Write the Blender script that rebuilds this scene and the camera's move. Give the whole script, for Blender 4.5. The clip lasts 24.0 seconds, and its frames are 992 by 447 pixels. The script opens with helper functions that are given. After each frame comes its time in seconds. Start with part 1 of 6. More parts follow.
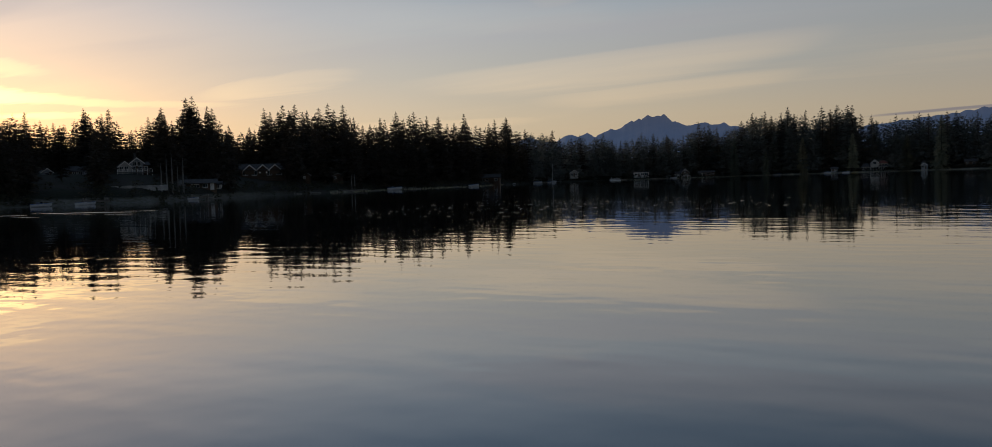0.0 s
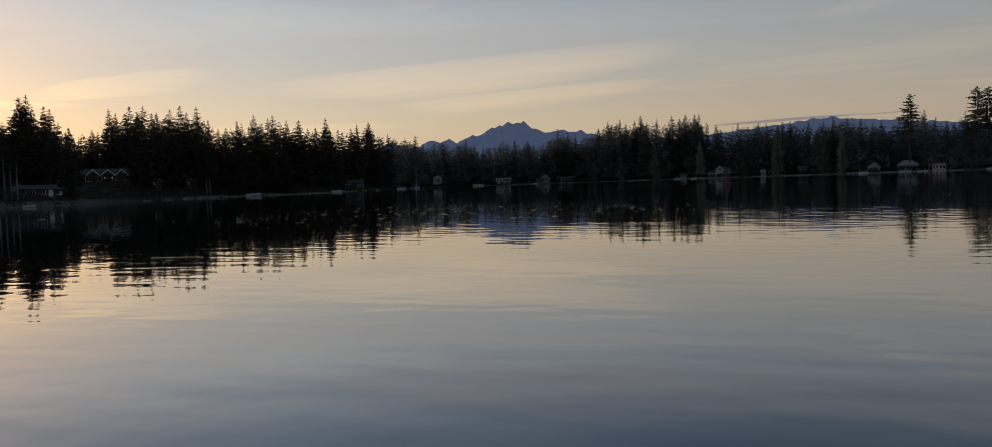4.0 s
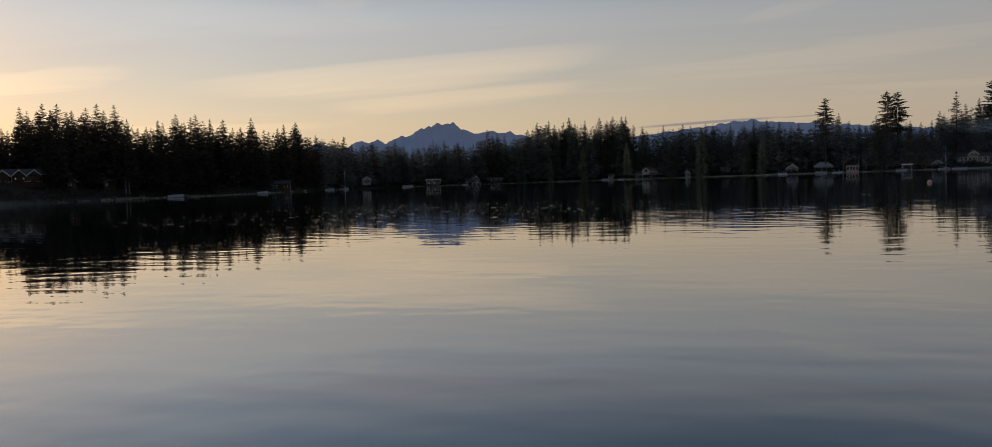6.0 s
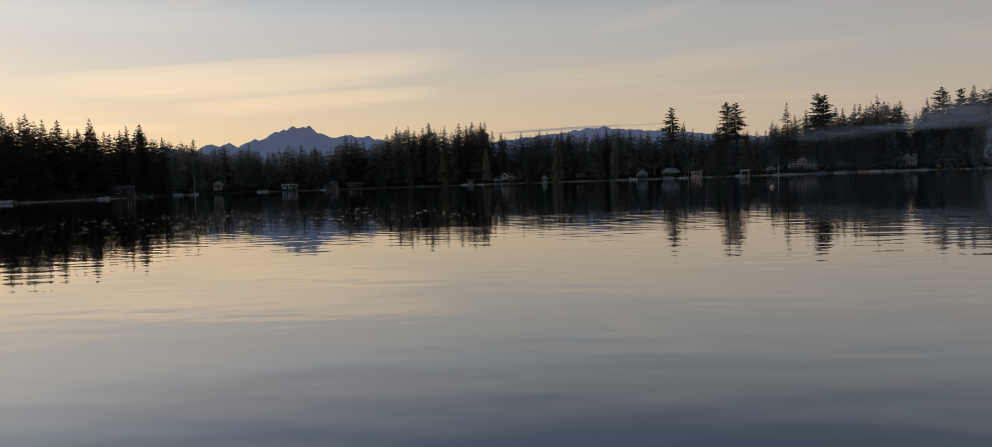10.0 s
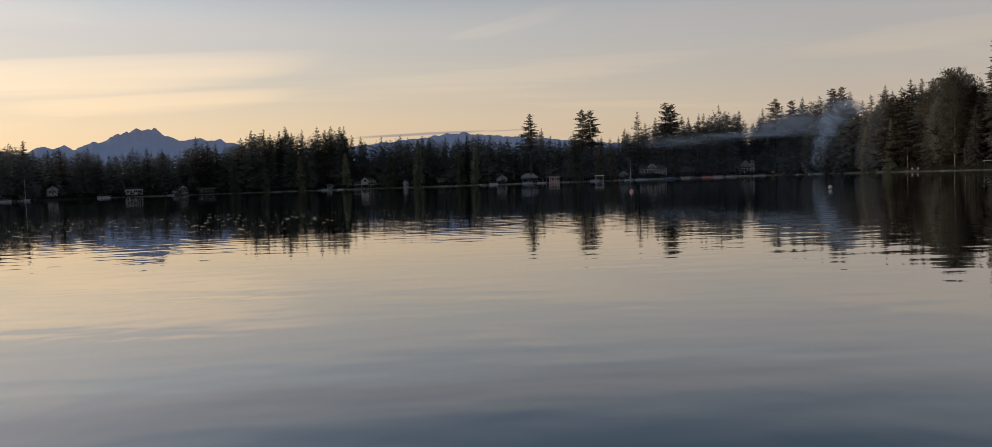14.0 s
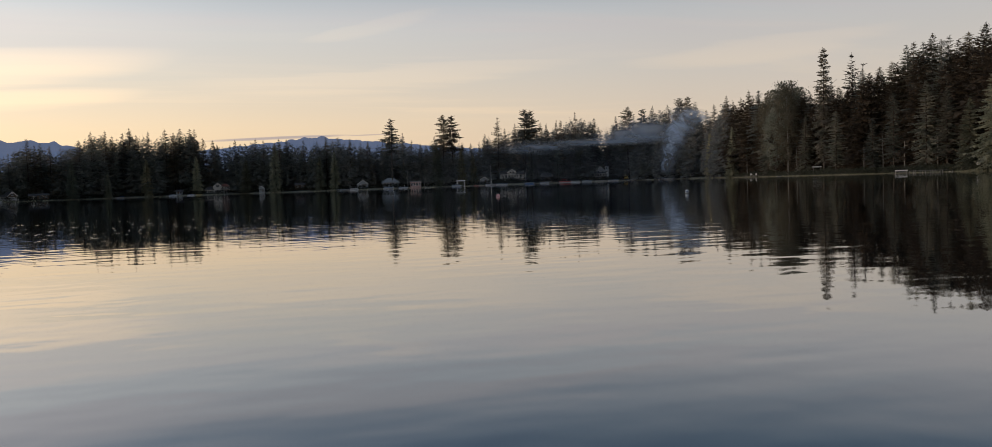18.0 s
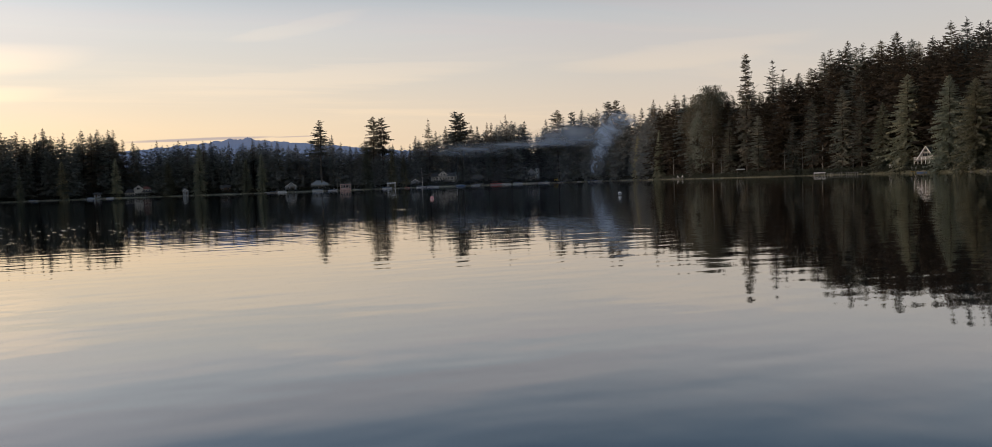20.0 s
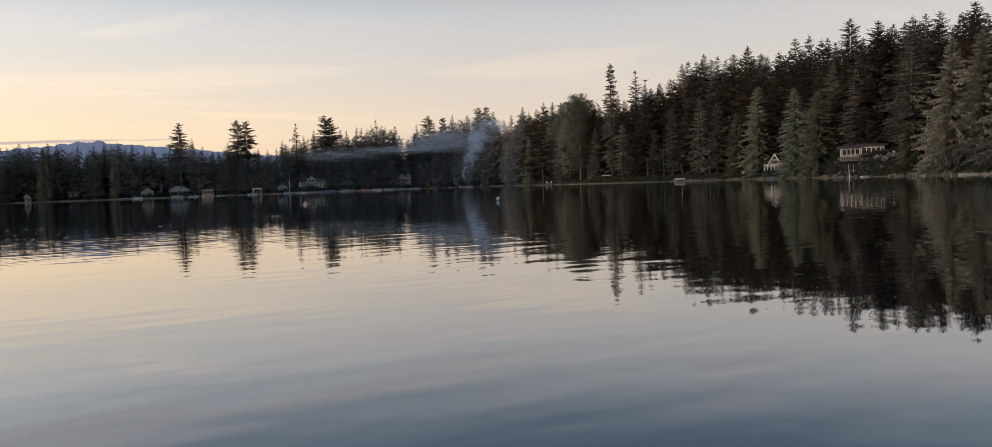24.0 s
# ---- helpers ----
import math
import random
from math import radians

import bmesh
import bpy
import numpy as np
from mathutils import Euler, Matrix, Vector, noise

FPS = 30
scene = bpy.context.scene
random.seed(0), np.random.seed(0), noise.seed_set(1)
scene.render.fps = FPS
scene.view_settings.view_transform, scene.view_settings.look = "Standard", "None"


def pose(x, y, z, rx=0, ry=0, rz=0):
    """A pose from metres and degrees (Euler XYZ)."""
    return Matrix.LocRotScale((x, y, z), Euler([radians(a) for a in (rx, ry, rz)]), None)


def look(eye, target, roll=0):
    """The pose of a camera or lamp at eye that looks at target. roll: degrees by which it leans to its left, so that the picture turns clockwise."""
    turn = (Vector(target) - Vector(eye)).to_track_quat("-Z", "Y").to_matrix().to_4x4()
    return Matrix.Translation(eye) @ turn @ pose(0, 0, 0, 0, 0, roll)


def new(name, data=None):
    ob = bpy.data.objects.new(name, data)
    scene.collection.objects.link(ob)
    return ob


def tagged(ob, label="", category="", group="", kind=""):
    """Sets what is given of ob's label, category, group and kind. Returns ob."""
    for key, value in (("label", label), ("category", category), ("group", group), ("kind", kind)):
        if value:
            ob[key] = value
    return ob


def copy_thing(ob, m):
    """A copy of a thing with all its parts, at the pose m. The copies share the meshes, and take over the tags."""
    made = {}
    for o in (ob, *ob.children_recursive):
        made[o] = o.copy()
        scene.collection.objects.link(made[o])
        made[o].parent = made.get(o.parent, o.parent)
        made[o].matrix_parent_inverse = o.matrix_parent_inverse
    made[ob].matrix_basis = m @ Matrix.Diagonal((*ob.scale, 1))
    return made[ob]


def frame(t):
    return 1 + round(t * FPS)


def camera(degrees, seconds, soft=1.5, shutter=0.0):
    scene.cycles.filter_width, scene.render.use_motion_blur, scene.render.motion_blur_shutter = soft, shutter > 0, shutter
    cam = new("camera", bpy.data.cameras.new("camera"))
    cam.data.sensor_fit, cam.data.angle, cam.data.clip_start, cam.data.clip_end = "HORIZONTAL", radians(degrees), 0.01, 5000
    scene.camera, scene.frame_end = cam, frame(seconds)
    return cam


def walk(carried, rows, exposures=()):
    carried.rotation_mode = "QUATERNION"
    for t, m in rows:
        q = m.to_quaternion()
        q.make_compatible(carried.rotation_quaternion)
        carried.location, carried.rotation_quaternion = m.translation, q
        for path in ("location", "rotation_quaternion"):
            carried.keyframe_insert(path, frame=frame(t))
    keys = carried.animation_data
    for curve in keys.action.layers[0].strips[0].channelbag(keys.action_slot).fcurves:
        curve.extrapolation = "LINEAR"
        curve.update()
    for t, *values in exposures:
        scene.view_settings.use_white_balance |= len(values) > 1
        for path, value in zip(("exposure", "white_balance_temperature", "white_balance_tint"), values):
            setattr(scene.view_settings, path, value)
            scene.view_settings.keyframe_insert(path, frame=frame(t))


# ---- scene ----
from bpy import data as D_

# ---- camera: seconds, x, y, heading, tilt, lean; a phone held in a drifting boat ----
EYE = 1.25
PATH = [
    (0.0, 0.0, 0.0, -28.61, -2.87, -1.86), (0.5, -0.11, 0.0, -27.4, -2.87, -1.88), (1.0, -0.22, 0.01, -26.19, -2.85, -1.87),
    (1.5, -0.34, 0.02, -25.01, -2.85, -1.88), (2.0, -0.44, 0.02, -23.8, -2.84, -1.87), (2.5, -0.55, 0.03, -22.61, -2.82, -1.88),
    (4.5, -0.96, 0.1, -17.77, -2.8, -1.9), (5.0, -1.06, 0.12, -16.53, -2.83, -1.9), (5.5, -1.16, 0.14, -15.31, -2.85, -1.91),
    (6.0, -1.26, 0.16, -14.08, -2.88, -1.91), (6.5, -1.35, 0.19, -12.85, -2.88, -1.92), (7.0, -1.45, 0.22, -11.63, -2.89, -1.92),
    (7.5, -1.54, 0.25, -10.41, -2.91, -1.93), (8.0, -1.63, 0.28, -9.2, -2.91, -1.93), (8.5, -1.72, 0.31, -8.0, -2.88, -1.93),
    (9.0, -1.81, 0.35, -6.79, -2.87, -1.93), (9.5, -1.89, 0.39, -5.49, -2.87, -1.91), (10.0, -1.98, 0.43, -4.26, -2.86, -1.91),
    (10.5, -2.06, 0.47, -3.05, -2.85, -1.92), (12.5, -2.38, 0.65, 1.82, -2.86, -1.92), (13.0, -2.45, 0.71, 3.05, -2.85, -1.92),
    (13.5, -2.53, 0.76, 4.26, -2.83, -1.92), (14.0, -2.6, 0.81, 5.49, -2.83, -1.92), (14.5, -2.67, 0.87, 6.69, -2.83, -1.92),
    (15.0, -2.74, 0.93, 7.91, -2.83, -1.92), (15.5, -2.81, 0.99, 9.12, -2.82, -1.92), (16.0, -2.88, 1.05, 10.36, -2.83, -1.93),
    (16.5, -2.94, 1.12, 11.57, -2.83, -1.95), (17.0, -3.01, 1.18, 12.78, -2.82, -1.97), (17.5, -3.07, 1.25, 13.99, -2.81, -1.98),
    (18.0, -3.13, 1.32, 15.21, -2.8, -1.97), (18.5, -3.19, 1.39, 16.42, -2.81, -1.97), (20.5, -3.41, 1.7, 21.26, -2.8, -2.02),
    (21.0, -3.46, 1.78, 22.48, -2.79, -2.01), (21.5, -3.51, 1.87, 23.69, -2.79, -2.02), (22.0, -3.56, 1.95, 24.9, -2.78, -2.04),
    (22.5, -3.61, 2.04, 26.11, -2.78, -2.03), (23.0, -3.65, 2.13, 27.32, -2.76, -2.03), (23.5, -3.69, 2.22, 28.52, -2.75, -2.03),
    (23.7, -3.71, 2.26, 29.0, -2.74, -2.02), (23.8, -3.72, 2.28, 29.09, -2.73, -2.02), (24.0, -3.73, 2.3, 29.09, -2.73, -2.02)]


def heading(az, tilt=0.0):
    """The way towards the compass angle az (degrees clockwise from +y) and the tilt."""
    a, b = radians(az), radians(tilt)
    return Vector((math.sin(a) * math.cos(b), math.cos(a) * math.cos(b), math.sin(b)))


cam = camera(62.4, 24.0, soft=0.5)
rows = []
for t, x, y, az, tilt, lean in PATH:
    eye = Vector((x, y, EYE))
    rows.append((t, look(eye, eye + heading(az, tilt) * 100, lean)))
walk(cam, rows, exposures=[
    (0, -0.24, 6150, 9), (5, 0.01, 6350, 10), (10, 0.29, 6700, 11), (14, 0.47, 6750, 12), (18, 0.77, 6800, 12), (24, 1.05, 6850, 13)])

# ---- dusk sky: the sun is down behind the wooded west shore ----
SUN_AZ, SUN_EL = -62.0, 3.6
sun = new("sun", bpy.data.lights.new("sun", "SUN"))
sun.data.energy, sun.data.angle, sun.data.color = 1.35, radians(4), (1.0, 0.88, 0.78)
sun.matrix_world = look(heading(SUN_AZ, SUN_EL) * 900, (0, 0, 0))


class Nodes:
    """Short-hand for building a node tree."""

    def __init__(self, tree):
        self.tree = tree
        tree.nodes.clear()

    def add(self, kind, **props):
        n = self.tree.nodes.new(kind)
        for k, v in props.items():
            if k == "operation":
                n.operation = v
            elif k == "blend_type":
                n.blend_type = v
            elif k == "data_type":
                n.data_type = v
            elif k == "sky_type":
                n.sky_type = v
        return n

    def put(self, socket, v):
        if isinstance(v, (int, float)):
            socket.default_value = v
        elif isinstance(v, tuple):
            socket.default_value = (*v, 1.0)[:len(socket.default_value)] if len(socket.default_value) == 4 else v
        elif v is not None:
            self.tree.links.new(v, socket)

    def math(self, op, a, b=None, c=None):
        n = self.add("ShaderNodeMath", operation=op)
        for s, v in zip(n.inputs, (a, b, c)):
            self.put(s, v)
        return n.outputs[0]

    def vec(self, op, a, b=None):
        n = self.add("ShaderNodeVectorMath", operation=op)
        self.put(n.inputs[0], a)
        self.put(n.inputs[1], b)
        return n

    def smooth(self, v, lo, hi, a=0.0, b=1.0):
        n = self.add("ShaderNodeMapRange")
        n.interpolation_type = "SMOOTHSTEP"
        for k, x in enumerate((v, lo, hi, a, b)):
            self.put(n.inputs[k], x)
        return n.outputs[0]

    def mix(self, f, a, b, blend="MIX"):
        n = self.add("ShaderNodeMix", data_type="RGBA", blend_type=blend)
        self.put(n.inputs[0], f)
        self.put(n.inputs[6], a)
        self.put(n.inputs[7], b)
        return n.outputs[2]

    def noise(self, vector, scale, detail=3.0, rough=0.55, distort=0.0):
        n = self.add("ShaderNodeTexNoise")
        self.put(n.inputs["Vector"], vector)
        self.put(n.inputs["Scale"], scale)
        self.put(n.inputs["Detail"], detail)
        self.put(n.inputs["Roughness"], rough)
        self.put(n.inputs["Distortion"], distort)
        return n.outputs["Fac"]

    def ramp(self, f, stops):
        n = self.add("ShaderNodeValToRGB")
        r = n.color_ramp
        while len(r.elements) < len(stops):
            r.elements.new(0.5)
        for e, (p, c) in zip(r.elements, stops):
            e.position, e.color = p, (*c, 1)
        self.put(n.inputs[0], f)
        return n.outputs[0]

    def combine(self, x, y, z):
        n = self.add("ShaderNodeCombineXYZ")
        for s, v in zip(n.inputs, (x, y, z)):
            self.put(s, v)
        return n.outputs[0]


def dusk_world():
    w = bpy.data.worlds.new("dusk")
    scene.world = w
    w.use_nodes = True
    k = Nodes(w.node_tree)
    way = k.vec("NORMALIZE", k.add("ShaderNodeTexCoord").outputs["Generated"]).outputs[0]
    split = k.add("ShaderNodeSeparateXYZ")
    k.put(split.inputs[0], way)
    x, y, z = split.outputs
    up = k.math("MAXIMUM", z, 0.0)
    az = k.math("MULTIPLY", k.math("ARCTAN2", x, y), 180 / math.pi)
    toward = k.vec("DOT_PRODUCT", way, tuple(heading(SUN_AZ, SUN_EL))).outputs["Value"]
    sky = k.add("ShaderNodeTexSky", sky_type="NISHITA")
    sky.sun_disc, sky.sun_elevation, sky.sun_rotation = False, radians(SUN_EL), radians(SUN_AZ)
    sky.air_density, sky.dust_density, sky.ozone_density = 1.0, 2.0, 1.5
    clear = k.mix(1.0, sky.outputs[0], (SKY_GAIN,) * 3, "MULTIPLY")
    # thin high haze, warm and bright near the horizon, grey-blue overhead
    veil = k.ramp(up, [(0.0, (0.72, 0.52, 0.32)), (0.075, (0.68, 0.54, 0.38)), (0.13, (0.54, 0.50, 0.44)), (0.2, (0.46, 0.48, 0.50)),
                       (0.26, (0.38, 0.42, 0.475)), (0.33, (0.235, 0.305, 0.40)), (0.46, (0.165, 0.235, 0.335)), (0.66, (0.24, 0.30, 0.39)), (1.0, (0.25, 0.30, 0.38))])
    cool = k.ramp(up, [(0.0, (0.66, 0.54, 0.44)), (0.075, (0.62, 0.54, 0.465)), (0.13, (0.55, 0.52, 0.495)), (0.2, (0.47, 0.49, 0.52)),
                       (0.26, (0.32, 0.39, 0.465)), (0.33, (0.165, 0.24, 0.34)), (0.46, (0.12, 0.19, 0.285)), (0.66, (0.24, 0.30, 0.39)), (1.0, (0.25, 0.30, 0.38))])
    veil = k.mix(k.smooth(toward, -0.3, 0.75), cool, veil)
    west = k.ramp(k.math("MULTIPLY_ADD", toward, 0.5, 0.5), [(0.0, (0.8,) * 3), (0.2, (0.85,) * 3), (0.33, (0.84,) * 3), (0.75, (0.92,) * 3), (1.0, (1.1,) * 3)])
    veil = k.mix(1.0, veil, west, "MULTIPLY")
    base = k.mix(0.75, clear, veil)
    # glow of the sun that has just gone
    near = k.math("POWER", k.math("MAXIMUM", toward, 0.0), 26.0)
    base = k.mix(1.0, base, k.mix(near, (0, 0, 0), (0.10, 0.010, 0.0)), "ADD")
    core = k.math("POWER", k.math("MAXIMUM", toward, 0.0), 420.0)
    base = k.mix(1.0, base, k.mix(core, (0, 0, 0), (0.12, 0.03, 0.0)), "ADD")
    high = k.math("MULTIPLY", k.smooth(toward, 0.35, 0.97), k.smooth(up, 0.14, 0.3))
    base = k.mix(1.0, base, k.mix(high, (0, 0, 0), (0.08, 0.075, 0.07)), "ADD")
    # streaked cirrus on a flat layer high above
    deck = k.vec("DIVIDE", way, k.combine(*(k.math("ADD", up, 0.06),) * 3)).outputs[0]
    turn = k.add("ShaderNodeMapping")
    k.put(turn.inputs[0], deck)
    turn.inputs["Rotation"].default_value = (0, 0, radians(8))
    turn.inputs["Scale"].default_value = (0.16, 0.62, 0.0)
    wisps = k.noise(turn.outputs[0], 1.7, 7.0, 0.62, 0.6)
    broad = k.noise(turn.outputs[0], 0.5, 3.0, 0.5, 0.3)
    thin = k.math("MULTIPLY", k.smooth(wisps, 0.47, 0.75), k.smooth(broad, 0.36, 0.62))

    def streak(az0, el0, slope, length, thick, wob, soft=0.45):
        along = k.math("DIVIDE", k.math("SUBTRACT", az, az0), length)
        lift = k.math("SUBTRACT", k.math("SUBTRACT", up, el0), k.math("MULTIPLY", k.math("SUBTRACT", az, az0), slope))
        lift = k.math("ADD", lift, k.math("MULTIPLY", k.math("SUBTRACT", wisps, 0.5), wob))
        # a crisp upper edge, fading out slowly below
        lift = k.math("MAXIMUM", lift, k.math("MULTIPLY", lift, -soft))
        d = k.math("ADD", k.math("POWER", k.math("ABSOLUTE", along), 2.4), k.math("POWER", k.math("DIVIDE", lift, thick), 2.0))
        return k.smooth(d, 1.25, 0.1)

    bands = streak(-20.0, 0.138, 0.0012, 14.5, 0.013, 0.028)
    for *s, strength in ((-16.5, 0.107, 0.0010, 9.5, 0.008, 0.018, 0.7), (-43.0, 0.121, 0.0014, 5.5, 0.011, 0.07, 0.8, 1.0), (-60.5, 0.136, 0.0, 4.0, 0.008, 0.06, 0.9, 0.35), (-58.5, 0.108, 0.0, 4.2, 0.007, 0.04, 0.9, 1.0),
                         (-52.0, 0.102, -0.0004, 7.0, 0.005, 0.03, 0.9, 1.0), (-56.0, 0.087, 0.0006, 4.0, 0.004, 0.02, 0.9, 1.0), (-33.0, 0.074, 0.0002, 8.0, 0.005, 0.02, 0.6), (33.0, 0.146, 0.001, 9.0, 0.009, 0.04, 0.35), (7.0, 0.192, 0.0034, 5.0, 0.006, 0.03, 0.35),
                         (-30.0, 0.205, -0.001, 12.0, 0.012, 0.06, 0.3), (-24.0, 0.218, 0.002, 2.0, 0.008, 0.02, 0.6), (8.0, 0.135, 0.0006, 14.0, 0.010, 0.06, 0.35)):
        bands = k.math("MAXIMUM", bands, k.math("MULTIPLY", streak(*s), strength))
    cloud = k.math("MAXIMUM", k.math("MULTIPLY", thin, 0.38), k.math("MULTIPLY", bands, k.smooth(wisps, 0.25, 0.65, 0.55, 1.0)))
    lit = k.ramp(up, [(0.0, (0.95, 0.62, 0.30)), (0.11, (0.82, 0.62, 0.40)), (0.17, (0.68, 0.57, 0.44)), (0.25, (0.46, 0.44, 0.42)), (1.0, (0.2, 0.22, 0.25))])
    lit = k.mix(1.0, lit, west, "MULTIPLY")
    lit = k.mix(1.0, lit, k.mix(k.math("POWER", k.math("MAXIMUM", toward, 0.0), 45.0), (0, 0, 0), (0.75, 0.36, 0.05)), "ADD")
    lit = k.mix(1.0, lit, k.mix(k.math("POWER", k.math("MAXIMUM", toward, 0.0), 220.0), (0, 0, 0), (1.3, 0.85, 0.28)), "ADD")
    total = k.mix(k.math("MULTIPLY", cloud, k.smooth(toward, 0.93, 0.99, 0.52, 0.95)), base, lit)
    # a dark strip of low cloud lying on the far mountain
    cap = k.math("MAXIMUM", streak(0.6, 0.0618, 0.0005, 5.0, 0.0019, 0.008, 1.0), k.math("MULTIPLY", streak(6.6, 0.0635, 0.0003, 1.7, 0.0009, 0.003, 1.0), 0.7))
    total = k.mix(k.math("MULTIPLY", cap, 0.75), total, (0.22, 0.20, 0.22))
    # soft mauve-grey patches of high cloud between bluer gaps
    patch = k.math("MULTIPLY", k.smooth(k.noise(turn.outputs[0], 1.1, 4.0, 0.55, 0.5), 0.42, 0.6), k.math("MULTIPLY", k.smooth(up, 0.13, 0.2), k.smooth(up, 0.3, 0.24)))
    total = k.mix(k.math("MULTIPLY", patch, 0.5), total, k.mix(1.0, (0.42, 0.385, 0.39), west, "MULTIPLY"))
    gap_ = k.smooth(up, 0.17, 0.33, 1.0, 0.6)
    total = k.mix(1.0, total, k.combine(k.math("POWER", gap_, 1.25), gap_, k.math("POWER", gap_, 0.8)), "MULTIPLY")
    # the light falls off from the sunset round towards the north
    fall = k.math("POWER", 2.0, k.math("MULTIPLY", k.math("MINIMUM", k.math("MAXIMUM", az, -35.0), 28.0), -0.0068))
    total = k.mix(1.0, total, k.combine(fall, fall, fall), "MULTIPLY")
    back = k.add("ShaderNodeBackground")
    k.put(back.inputs[0], total)
    back.inputs[1].default_value = 1.0
    k.put(k.add("ShaderNodeOutputWorld").inputs[0], back.outputs[0])


SKY_GAIN = 0.085
dusk_world()

# ---- materials ----
def material(name, colour, other=None, scale=1.0, rough=0.8, metal=0.0, bump=0.0, bump_scale=8.0, per_object=0.25, specular=0.3, streak=(1, 1, 1)):
    """A surface with patches of two colours, finer grain, relief, and a shift from object to object."""
    m = bpy.data.materials.new(name)
    m.use_nodes = True
    k = Nodes(m.node_tree)
    where = k.add("ShaderNodeMapping")
    k.put(where.inputs[0], k.add("ShaderNodeTexCoord").outputs["Object"])
    where.inputs["Scale"].default_value = streak
    at = where.outputs[0]
    other = other or tuple(c * 0.6 for c in colour)
    patches = k.smooth(k.noise(at, scale, 4.0), 0.35, 0.68)
    grain = k.noise(at, scale * 9.0, 3.0)
    c = k.mix(patches, colour, other)
    shade = k.math("MULTIPLY_ADD", grain, 0.5, 0.75)
    if per_object:
        r = k.add("ShaderNodeObjectInfo").outputs["Random"]
        shade = k.math("MULTIPLY", shade, k.math("MULTIPLY_ADD", r, per_object * 2, 1 - per_object))
    c = k.mix(1.0, c, k.combine(shade, shade, shade), "MULTIPLY")
    p = k.add("ShaderNodeBsdfPrincipled")
    k.put(p.inputs["Base Color"], c)
    p.inputs["Metallic"].default_value = metal
    p.inputs["Specular IOR Level"].default_value = specular
    k.put(p.inputs["Roughness"], k.math("MULTIPLY_ADD", grain, 0.2, rough - 0.1))
    if bump:
        b = k.add("ShaderNodeBump")
        b.inputs["Strength"].default_value, b.inputs["Distance"].default_value = 0.7, bump
        k.put(b.inputs["Height"], k.noise(at, bump_scale, 4.0))
        k.put(p.inputs["Normal"], b.outputs[0])
    k.put(k.add("ShaderNodeOutputMaterial").inputs[0], p.outputs[0])
    return m


def needles(name, colour, other, per_object=0.45):
    """Foliage: hue drifts over the crown, and from clump to clump."""
    m = bpy.data.materials.new(name)
    m.use_nodes = True
    k = Nodes(m.node_tree)
    at = k.add("ShaderNodeTexCoord").outputs["Object"]
    clump = k.add("ShaderNodeNewGeometry").outputs["Random Per Island"]
    c = k.mix(k.smooth(k.noise(at, 5.0, 3.0), 0.36, 0.66), colour, other)
    r = k.add("ShaderNodeObjectInfo").outputs["Random"]
    c = k.mix(1.0, c, k.mix(k.math("FRACT", k.math("MULTIPLY", r, 7.31)), (0.9, 1.0, 1.06), (1.1, 0.99, 0.86)), "MULTIPLY")
    shade = k.math("MULTIPLY", k.math("MULTIPLY_ADD", clump, 0.4, 0.8), k.math("MULTIPLY_ADD", r, per_object * 2, 1 - per_object))
    c = k.mix(1.0, c, k.combine(shade, shade, shade), "MULTIPLY")
    p = k.add("ShaderNodeBsdfPrincipled")
    k.put(p.inputs["Base Color"], c)
    p.inputs["Roughness"].default_value, p.inputs["Specular IOR Level"].default_value = 0.75, 0.2
    thin = k.add("ShaderNodeBsdfTranslucent")
    k.put(thin.inputs[0], c)
    both = k.add("ShaderNodeMixShader")
    both.inputs[0].default_value = 0.42
    k.put(both.inputs[1], p.outputs[0])
    k.put(both.inputs[2], thin.outputs[0])
    k.put(k.add("ShaderNodeOutputMaterial").inputs[0], both.outputs[0])
    return m


